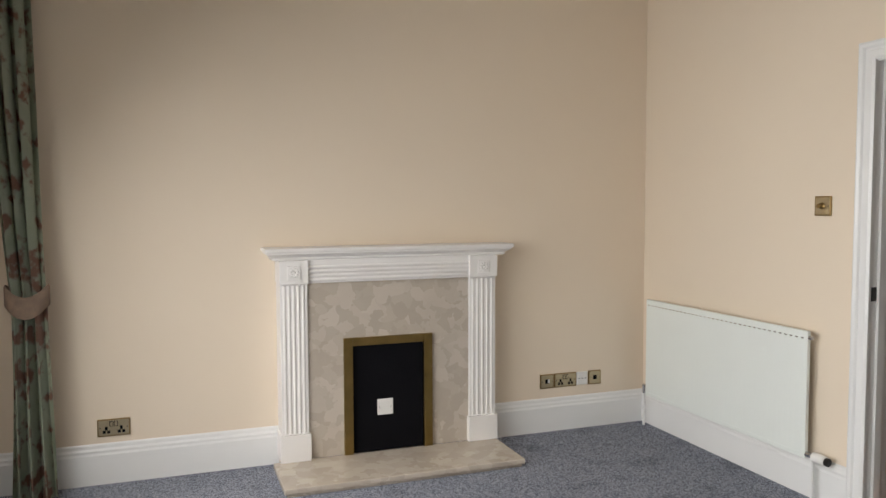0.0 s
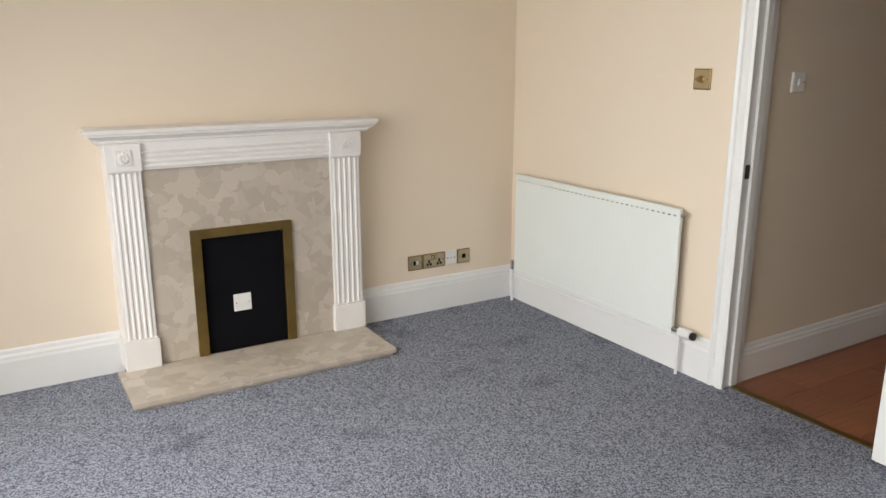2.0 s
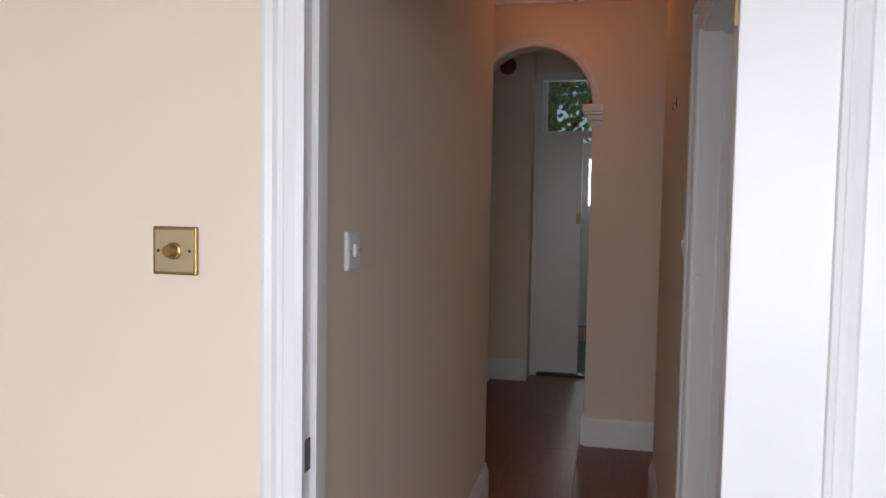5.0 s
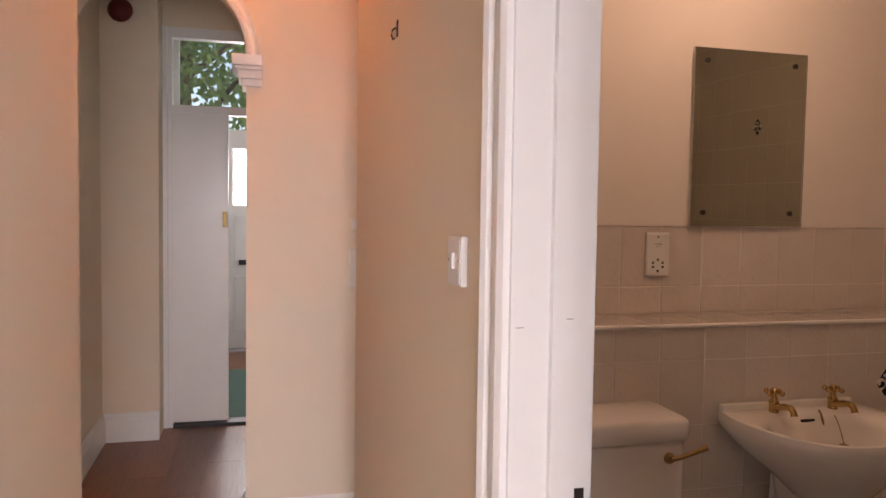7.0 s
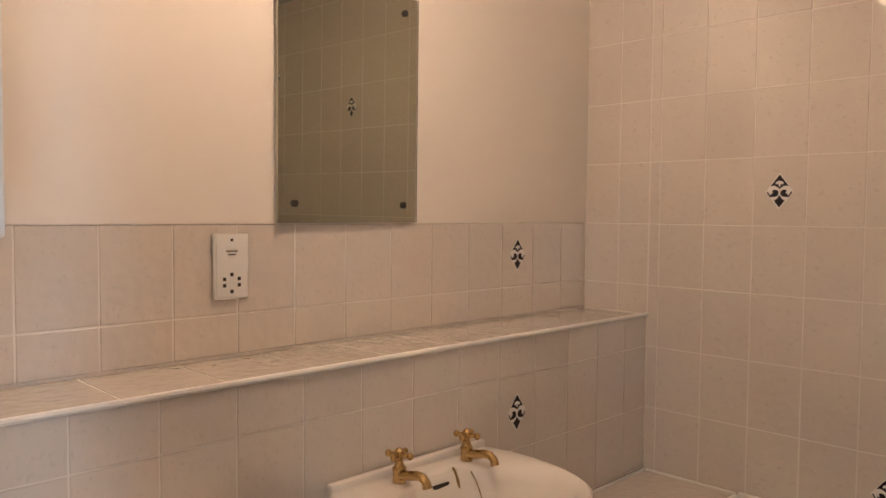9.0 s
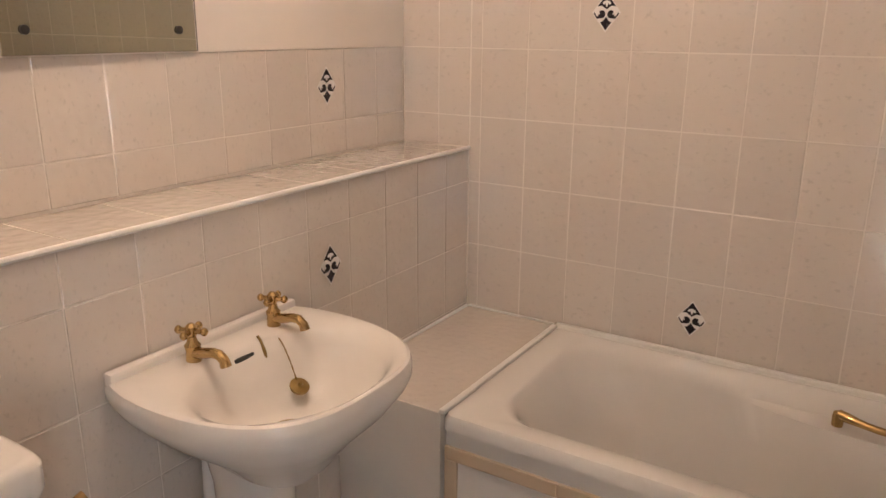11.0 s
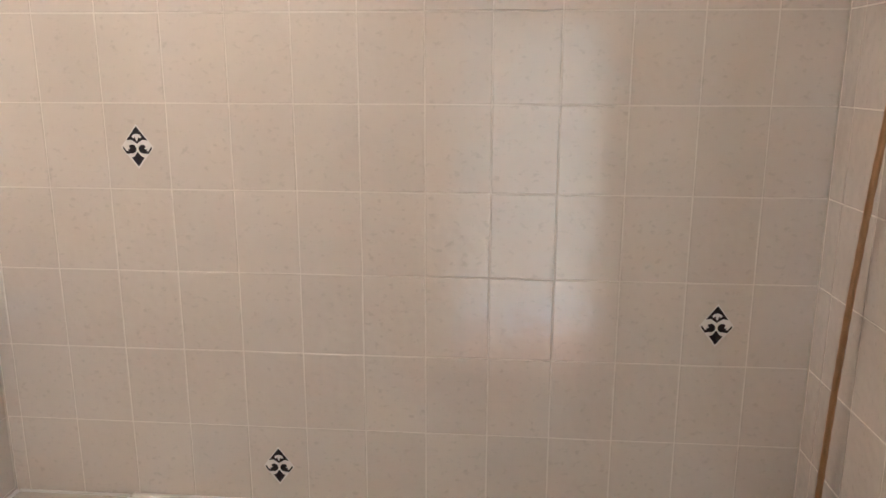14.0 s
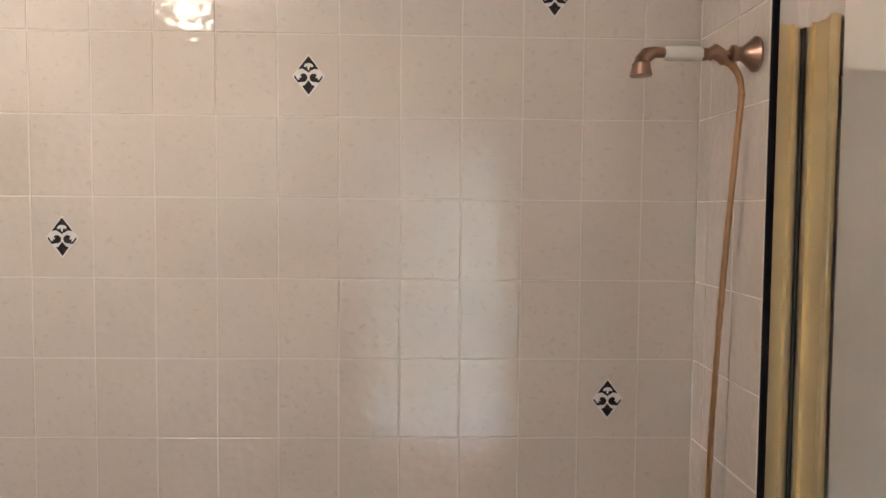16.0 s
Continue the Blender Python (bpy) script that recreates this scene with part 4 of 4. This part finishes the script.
def basin():
    b = thing("washbasin", (0.2, 1.065, 0), "white ceramic pedestal washbasin with brass taps", "washbasin")

    def shift(lp, k, cx=0.2, cy=1.065):
        return [Vector((cx + (p.x - cx) * k, cy + (p.y - cy) * k, p.z)) for p in lp]

    loops = [shift(half_plan(1, 0.60), 0.34), shift(half_plan(1, 0.66), 0.55), shift(half_plan(1, 0.72), 0.82), shift(half_plan(1, 0.765), 0.965), half_plan(1, 0.785), half_plan(1, 0.805),
             shift(half_plan(1, 0.818), 0.985), shift(half_plan(1, 0.821), 0.96), bowl(1.08, 0.817), bowl(1.0, 0.808), bowl(0.93, 0.785), bowl(0.80, 0.735), bowl(0.58, 0.695), bowl(0.30, 0.678), bowl(0.10, 0.672)]
    part("bowl", loft(bmesh.new(), loops, True, True), CERAMIC, b, smooth=True)
    part("back_rim", B((0.388, 0.826, 0.806, 0.4125, 1.304, 0.838), bev=0.008), CERAMIC, b)
    part("pedestal", turned(bmesh.new(), [(0.115, 0), (0.112, 0.02), (0.085, 0.08), (0.075, 0.3), (0.085, 0.55), (0.10, 0.63)], at_z((0.30, 1.065, 0)), 24), CERAMIC, b, "", True)
    part("overflow", B((0.314, 1.030, 0.790, 0.322, 1.082, 0.800), bev=0.003), DARK, b, "dark overflow slot")
    w = part("waste", turned(bmesh.new(), [(0.034, 0), (0.034, 0.004), (0.026, 0.006), (0.023, 0.002)], at_z((0.180, 1.078, 0.688)), 18), DULLB, b, "brass waste fitting", True)
    part("drain_hole", turned(bmesh.new(), [(0.022, 0), (0.022, 0.0035), (0.001, 0.0035)], at_z((0.180, 1.078, 0.688)), 16), BLACK, w)
    part("drain_cross", B((0.158, 1.0755, 0.6910, 0.202, 1.0805, 0.6930), (0.1775, 1.056, 0.6910, 0.1825, 1.100, 0.6930)), DULLB, w)
    for y, nm in ((1.150, "cold"), (0.935, "hot")):
        t = part("tap", turned(bmesh.new(), [(0.022, 0), (0.022, 0.005), (0.015, 0.010), (0.014, 0.030), (0.016, 0.042), (0.011, 0.048), (0.008, 0.060), (0.011, 0.064), (0.011, 0.080), (0.005, 0.086)], at_z((0.352, y, 0.808)), 16), POLISHB, b, "brass cross-head pillar tap", True)
        part("spout", tube(bmesh.new(), [(0.352, y, 0.835), (0.325, y, 0.839), (0.296, y, 0.847), (0.278, y, 0.847), (0.266, y, 0.839), (0.262, y, 0.827)], [0.012, 0.011, 0.010, 0.010, 0.010, 0.011], 12), POLISHB, t, "", True)
        for a in (20, 110, 200, 290):
            c, s = math.cos(radians(a)), math.sin(radians(a))
            bm = tube(bmesh.new(), [(0.352 + 0.008 * c, y + 0.008 * s, 0.879), (0.352 + 0.024 * c, y + 0.024 * s, 0.879)], 0.0055, 8)
            turned(bm, [(0.003, -0.008), (0.007, -0.004), (0.008, 0), (0.007, 0.004), (0.003, 0.008)], at_z((0.352 + 0.027 * c, y + 0.027 * s, 0.879)), 10)
            part("cross_handle", bm, POLISHB, t, "", True)
    pts = [(0.322, 0.962, 0.812)]
    for k in range(1, 15):
        s = k / 14
        pts.append((0.322 - 0.082 * s, 0.962 + 0.026 * s, 0.812 + 0.012 * math.sin(3.14 * s) - 0.078 * s ** 1.2))
    part("plug_chain", tube(bmesh.new(), pts, [0.0012 + 0.0008 * (i % 2) for i in range(len(pts))], 6), DULLB, b, "brass ball chain")
    part("plug", turned(bmesh.new(), [(0.018, 0), (0.021, 0.006), (0.021, 0.010), (0.006, 0.013), (0.004, 0.02)], at_z((0.236, 0.990, 0.722), (-0.55, 0.1, 1)), 14), DULLB, b, "brass basin plug", True)
    part("chain_stay", tube(bmesh.new(), [(0.330, 1.005, 0.822), (0.322, 1.005, 0.815), (0.312, 1.007, 0.798), (0.309, 1.007, 0.780)], [0.003, 0.003, 0.004, 0.006], 8), DULLB, b, "", True)
    part("waste_pipe", tube(bmesh.new(), [(0.36, 1.13, 0.62), (0.37, 1.13, 0.4), (0.38, 1.13, 0.0)], 0.014), GLOSS, b, smooth=True)


basin()


def toilet():
    t = thing("toilet", (0.15, 1.78, 0), "white ceramic toilet with a brass flush lever", "toilet")

    def blk(nm, z0, z1, g, m=CERAMIC):
        part(nm, loft(bmesh.new(), [rrect(0.205 - g, 1.545 - g, 0.412, 2.0 + g, 0.03, z0), rrect(0.20 - g, 1.540 - g, 0.412, 2.005 + g, 0.035, z0 + 0.012), rrect(0.20 - g, 1.540 - g, 0.412, 2.005 + g, 0.035, z1 - 0.014),
                                     rrect(0.206 - g, 1.546 - g, 0.408, 2.0 + g, 0.035, z1 - 0.004), rrect(0.215 - g, 1.557 - g, 0.40, 1.99 + g, 0.035, z1)], True, True), m, t, smooth=True)

    blk("cistern", 0.45, 0.80, 0.0)
    blk("cistern_lid", 0.80, 0.862, 0.010)
    lv = part("lever_boss", turned(bmesh.new(), [(0.016, 0), (0.016, 0.006), (0.010, 0.014)], at_z((0.199, 1.60, 0.755), (-1, 0, 0)), 14), BRASS, t, "", True)
    part("flush_lever", tube(bmesh.new(), [(0.186, 1.60, 0.755), (0.180, 1.575, 0.760), (0.176, 1.53, 0.775), (0.174, 1.50, 0.785)], [0.007, 0.006, 0.0075, 0.009], 10), BRASS, t, "brass flush lever", True)

    def ov(k, z, cx=-0.02, cy=1.78):
        return [Vector((cx + 0.24 * k * math.cos(a), cy + 0.18 * k * math.sin(a), z)) for a in [2 * math.pi * i / 32 for i in range(32)]]

    part("pan", loft(bmesh.new(), [ov(0.5, 0.0, 0.05), ov(0.5, 0.15, 0.05), ov(0.8, 0.3), ov(1.0, 0.38), ov(1.0, 0.40), ov(0.82, 0.40), ov(0.7, 0.30), ov(0.3, 0.2)], True, True), CERAMIC, t, smooth=True)
    part("seat_lid", loft(bmesh.new(), [ov(1.03, 0.402), ov(1.03, 0.425), ov(0.98, 0.432)], True, True), PLASTIC, t, smooth=True)
    part("inlet", B((0.15, 1.66, 0.02, 0.412, 1.90, 0.45), bev=0.02), CERAMIC, t)


toilet()

mi = thing("wall_mirror", (0.66, 1.04, 1.38), "frameless rectangular wall mirror held by dark clips", "mirror")
part("glass", B((0.653, 0.826, 1.382, 0.659, 1.268, 1.980)), MIRROR, mi)
part("polished_edge", B((0.6525, 0.822, 1.382, 0.6585, 0.8258, 1.980)), GLASS, mi)
for y in (0.872, 1.222):
    for z in (1.428, 1.938):
        part("clip", turned(bmesh.new(), [(0.009, 0), (0.009, 0.004), (0.006, 0.006)], at_z((0.653, y, z), (-1, 0, 0)), 12), DARK, mi, "", True)
# hung slightly askew on its clips
mi.rotation_euler = (0, radians(-0.3), radians(1.0))

cb = thing("wall_cabinet", (-0.1, 2.15, 1.385), "plain white wall cabinet beside the bathroom doorway", "cabinet")
part("body", B((-0.27, 2.095, 1.385, 0.10, 2.234, 2.02), bev=0.003), GLOSS, cb)
part("door", B((-0.268, 2.075, 1.387, 0.098, 2.094, 2.018), bev=0.003), GLOSS, cb)

bl2 = thing("bathroom_ceiling_lamp", (0.05, 1.25, 2.45), "round opal glass ceiling lamp", "lamp")
part("base", turned(bmesh.new(), [(0.06, 0), (0.06, -0.03)], at_z((0.05, 1.25, 2.45)), 24), GLOSS, bl2, "", True)
gl = part("globe", turned(bmesh.new(), [(0.05, -0.03), (0.07, -0.06), (0.078, -0.10), (0.066, -0.14), (0.036, -0.165), (0.003, -0.172)], at_z((0.05, 1.25, 2.45)), 28), OPAL, bl2, "glowing opal glass globe", True)
gl.visible_shadow = False


def shower():
    s = thing("hand_shower", (RX, 0.27, 1.88), "antique bronze hand shower with a white handle", "shower")
    by, bz = 0.325, 1.885
    part("wall_bracket", turned(bmesh.new(), [(0.036, 0.012), (0.037, 0.018), (0.032, 0.026), (0.020, 0.045), (0.015, 0.055), (0.015, 0.07), (0.018, 0.075), (0.018, 0.085), (0.008, 0.09), (0.008, 0.12)], at_z((RX, by, bz), (1, 0, 0)), 18), BRONZE, s, "", True)
    part("cradle", tube(bmesh.new(), [(RX + 0.105, by, bz - 0.018), (RX + 0.115, by, bz - 0.004), (RX + 0.135, by, bz + 0.004), (RX + 0.150, by, bz)], [0.012, 0.016, 0.017, 0.012], 12), BRONZE, s, "", True)
    part("handle_end", turned(bmesh.new(), [(0.010, 0.14), (0.014, 0.145), (0.011, 0.155), (0.014, 0.162), (0.012, 0.172)], at_z((RX, by, bz - 0.002), (1, 0, 0)), 14), BRONZE, s, "", True)
    part("handle", turned(bmesh.new(), [(0.013, 0.172), (0.015, 0.18), (0.0165, 0.22), (0.015, 0.275), (0.012, 0.282)], at_z((RX, by, bz - 0.001), (1, 0, 0.0)), 16), PLASTIC, s, "white porcelain handle", True)
    part("neck", tube(bmesh.new(), [(RX + 0.280, by, bz), (RX + 0.31, by, bz + 0.001), (RX + 0.335, by, bz - 0.006), (RX + 0.350, by, bz - 0.024)], [0.010, 0.012, 0.018, 0.022], 12), BRONZE, s, "", True)
    part("rose", turned(bmesh.new(), [(0.020, 0), (0.026, -0.006), (0.026, -0.012), (0.031, -0.026), (0.031, -0.030), (0.005, -0.032)], at_z((RX + 0.350, by, bz - 0.018)), 20), BRONZE, s, "", True)
    pts, rr = [], []
    for k in range(60):
        q = k / 59
        if q < 0.12:
            a = q / 0.12
            p = (RX + 0.118 - 0.070 * math.sin(a * 1.57), by - 0.004, bz - 0.012 - 0.07 * (1 - math.cos(a * 1.57)))
        else:
            a = (q - 0.12) / 0.88
            p = (RX + 0.048 + 0.012 * a + 0.008 * math.sin(3 * a), by - 0.004 - 0.11 * a - 0.015 * math.sin(3.14 * a), bz - 0.082 - 1.16 * a)
        pts.append(p)
        rr.append(0.0085 + (0.001 if k % 2 else 0))
    part("hose", tube(bmesh.new(), pts, rr, 10), COPPER, s, "copper coloured flexible hose", True)
    s.scale = (0.71, 1, 1)
    m = thing("bath_mixer", (-1.52, 0.16, 0.56), "antique brass bath mixer on the bath rim", "mixer tap")
    for y in (0.11, 0.29):
        part("pillar", turned(bmesh.new(), [(0.022, 0), (0.022, 0.008), (0.014, 0.015), (0.014, 0.07), (0.018, 0.08), (0.010, 0.10)], at_z((-1.525, y, 0.558)), 14), BRONZE, m, "", True)
    part("bridge", tube(bmesh.new(), [(-1.525, 0.11, 0.62), (-1.525, 0.29, 0.62)], 0.014, 12), BRONZE, m, "", True)
    part("spout", tube(bmesh.new(), [(-1.525, 0.2, 0.62), (-1.48, 0.2, 0.64), (-1.43, 0.2, 0.635), (-1.41, 0.2, 0.60)], 0.013, 12), BRONZE, m, "", True)


shower()


def screen():
    s = thing("shower_screen", (-1.56, 0.60, 0.575), "clear glass shower screen with a gold wall channel", "shower screen")
    part("wall_channel", B((RX + 0.012, 0.545, 0.565, RX + 0.024, 0.655, 1.885), bev=0.003), GOLD, s, "gold anodised wall channel")
    part("channel_rib", B((RX + 0.024, 0.590, 0.565, RX + 0.030, 0.594, 1.885), (RX + 0.024, 0.648, 0.565, RX + 0.032, 0.656, 1.885)), GOLD, s)
    part("hinge_post", B((RX + 0.012, 0.534, 0.565, RX + 0.026, 0.545, 1.89), bev=0.004), GOLD, s, "slim gold hinge post")
    part("seal", B((RX + 0.024, 0.549, 0.566, RX + 0.029, 0.554, 1.884), (RX + 0.024, 0.560, 0.566, RX + 0.028, 0.563, 1.884)), DARK, s, "black rubber seal")
    a, b = Vector((RX + 0.034, 0.566, 0)), Vector((-1.175, 1.285, 0))
    d = (b - a)
    n = Vector((d.y, -d.x, 0)).normalized() * 0.003
    outl = [(0, 0.60), (1, 0.60)]
    R = 0.10 / d.length
    for k in range(9):
        q = math.pi / 2 * k / 8
        outl.append((1 - R + R * math.cos(q), 1.725 + 0.10 * math.sin(q)))
    outl.append((0, 1.825))
    bm = bmesh.new()
    loft(bm, [[a + d * u + sg * n + Vector((0, 0, z)) for u, z in outl] for sg in (-1, 1)], True, True)
    part("glass_panel", bm, GLASS, s, "clear safety glass panel")
    bm = bmesh.new()
    edge = [a + d * u + Vector((0, 0, z)) for u, z in outl[1:-1]]
    tube(bm, [p + d.normalized() * 0.003 for p in edge], 0.0030, 8)
    part("edge_seal", bm, BLACK, s, "dark polished glass edge")


screen()

# ---- laid pieces: planks and tiles ----
def chamfer_piece(w, h, t, c):
    bm = bmesh.new()
    lo = [(-w / 2, -h / 2), (w / 2, -h / 2), (w / 2, h / 2), (-w / 2, h / 2)]
    hi = [(x - math.copysign(c, x), y - math.copysign(c, y)) for x, y in lo]
    r0 = [bm.verts.new((x, y, 0)) for x, y in lo]
    r1 = [bm.verts.new((x, y, t - c * 0.7)) for x, y in lo]
    r2 = [bm.verts.new((x, y, t)) for x, y in hi]
    for p, q in ((r0, r1), (r1, r2)):
        for i in range(4):
            j = (i + 1) % 4
            bm.faces.new((p[i], p[j], q[j], q[i]))
    bm.faces.new(r2)
    return bm


PIECE = {}


def piece(name, parent, m, w, h, t, c, material):
    key = (name, round(w, 3), round(h, 3), material.name)
    if key not in PIECE:
        PIECE[key] = mesh(name, chamfer_piece(w, h, t, c), material)
    ob = new(name, PIECE[key])
    ob.parent = parent
    ob.matrix_basis = m
    return ob


# hall floor boards
hf = struct("floor_hall", B((-1.63, 1.3, -0.1, 6.3, 3.77, -0.009)), WOOD, "red-brown wood laminate hall floor", "floor")
rnd = random.Random(5)
y = 1.42
while y < 3.74:
    w = 0.19
    x = -1.60 - rnd.uniform(0, 1.0)
    while x < 6.2:
        a, b = max(x, -1.60), min(x + 1.2, 6.2)
        if b - a > 0.05:
            piece("plank", hf, pose((a + b) / 2, y + w / 2, -0.009), round(b - a, 2) - 0.0008, w - 0.0008, 0.009, 0.0012, WOOD)
        x += 1.2
    y += w


def motif_mesh():
    bm = bmesh.new()

    def poly(pts, z):
        vs = [bm.verts.new((x, y, z)) for x, y in pts]
        bm.faces.new(vs)

    z = 0.0006
    poly([(0, 0.048), (0.013, 0.031), (0.026, 0.014), (0.014, 0.016), (0.003, 0.009), (0, 0.006), (-0.003, 0.009), (-0.014, 0.016), (-0.026, 0.014), (-0.013, 0.031)], z)
    poly([(0, -0.012), (0.009, -0.024), (0.016, -0.026), (0, -0.048), (-0.016, -0.026), (-0.009, -0.024)], z)
    for s in (1, -1):
        disc = [(s * (0.013 + 0.0105 * math.cos(2 * math.pi * k / 14)), -0.006 + 0.0105 * math.sin(2 * math.pi * k / 14)) for k in range(14)]
        poly(disc, z)
        poly([(s * x, y) for x, y in ((0.014, -0.016), (0.026, -0.018), (0.036, -0.004), (0.034, 0.0), (0.027, -0.010), (0.018, -0.013))], z)
    return mesh("motif", bm, MOTIF)


def motif_inlay():
    bm = bmesh.new()

    def poly(pts, z):
        bm.faces.new([bm.verts.new((x, y, z)) for x, y in pts])

    z = 0.0010
    poly([(-0.012, 0.022), (-0.008, 0.028), (0.0, 0.030), (0.008, 0.028), (0.012, 0.022), (0.008, 0.019), (0.004, 0.022), (0.0015, 0.013), (-0.0015, 0.013), (-0.004, 0.022), (-0.008, 0.019)], z)
    for s in (1, -1):
        pts = [(s * (0.015 + r * math.cos(a)), -0.004 + r * math.sin(a)) for r, a in [(0.0105, 0.9), (0.0105, 0.3), (0.008, -0.3), (0.004, -0.6), (0.002, 0.0), (0.0055, 0.3), (0.0065, 0.8)]]
        poly(pts, z)
    return mesh("motif_inlay", bm, MOTIFW)


def motif_ground():
    bm = bmesh.new()
    bm.faces.new([bm.verts.new((x, y, 0.0003)) for x, y in ((0, 0.053), (0.040, -0.002), (0, -0.053), (-0.040, -0.002))])
    return mesh("motif_ground", bm, MOTIFW)


MOT, MOTI, MOTG = motif_mesh(), motif_inlay(), motif_ground()
TW, TH, GAP, TT = 0.152, 0.202, 0.0038, 0.006
FACE = {"+y": (90, 0, 180), "-x": (90, 0, -90), "+x": (90, 0, 90), "+z": (0, 0, 0)}


def tiling(parent, face, plane, us, vs, decors=(), name="tile"):
    """Tiles on a plane between the joints us (along the wall) and vs (upwards)."""
    for u0, u1 in zip(us, us[1:]):
        for v0, v1 in zip(vs, vs[1:]):
            u, v = (u0 + u1) / 2, (v0 + v1) / 2
            at = {"+y": (u, plane, v), "-x": (plane, u, v), "+x": (plane, u, v), "+z": (u, v, plane)}[face]
            jit = (rnd.uniform(-0.12, 0.12), rnd.uniform(-0.12, 0.12), rnd.uniform(-0.1, 0.1))
            t = piece(name, parent, pose(*at, *FACE[face]) @ pose(0, 0, -0.0048 + rnd.uniform(0, 0.0005), *jit), u1 - u0 - GAP, v1 - v0 - GAP, TT, 0.0010, TILE)
            for du, dv in decors:
                if u0 < du < u1 and v0 < dv < v1:
                    for me in (MOTG, MOT, MOTI):
                        mo = new(me.name, me)
                        mo.parent = t
                        mo.location = (0, 0, TT)


def joints(lo, hi, origin, step):
    k0 = math.ceil((lo - origin) / step + 0.08)
    k1 = math.floor((hi - origin) / step - 0.08)
    return [lo] + [origin + step * k for k in range(k0, k1 + 1)] + [hi]


ZJ = 1.581
wb_ = bpy.data.objects["wall_bath"]
tiling(wb_, "+y", 0.0, joints(0.419, 0.664, 0.076, TW), joints(1.082, 2.45, ZJ, TH))
tiling(wb_, "+y", 0.0, joints(RX + 0.005, 0.417, 0.076, TW), joints(0.560, 2.45, ZJ, TH), [(0, 1.48), (-0.304, 0.672), (-0.608, 1.884), (-1.368, 1.076), (-1.216, 2.088)])
tiling(bpy.data.objects["wall_shower"], "+x", RX + 0.004, joints(0.006, 0.66, 0.076, TW), joints(0.560, 2.45, ZJ, TH))
tiling(bpy.data.objects["wall_splash"], "-x", 0.668, joints(0.006, 2.234, 0.298, TW), joints(1.084, 1.380, ZJ, TH), [(0.374, 1.279)])
tiling(bpy.data.objects["wall_boxing"], "-x", 0.419, joints(0.006, 2.234, 0.594, TW), joints(0.0, 1.078, 0.975, TH), [(0.670, 0.874)])
tiling(bpy.data.objects["wall_boxing"], "+z", 1.078, [0.413, 0.662], joints(0.006, 2.234, 0.298, TH))
lg = struct("wall_ledge", B((0.095, 0.006, 0, 0.4125, 0.668, 0.560)), GROUT, "tiled ledge between the bath and the pipe boxing", "ledge")
tiling(lg, "+z", 0.560, [0.095, 0.4125], [0.006, 0.668])
bm = bmesh.new()
tube(bm, [(0.416, 0.007, 1.081), (0.416, 1.1, 1.081), (0.416, 2.233, 1.081)], 0.0065, 8)
struct("trim_shelf_edge", bm, PLASTIC, "white rounded tile trim along the shelf edge", "tile trim", smooth=True)
struct("trim_ledge_edge", B((0.084, 0.0225, 0.5585, 0.101, 0.667, 0.569), bev=0.004), PLASTIC, "white sealant beside the bath", "sealant", smooth=True)
struct("trim_ledge_sealant", B((0.405, 0.012, 0.5605, 0.4135, 0.667, 0.568), (0.101, 0.0055, 0.5605, 0.405, 0.0125, 0.568), bev=0.002), PLASTIC, "white sealant bead round the tiled ledge", "sealant")
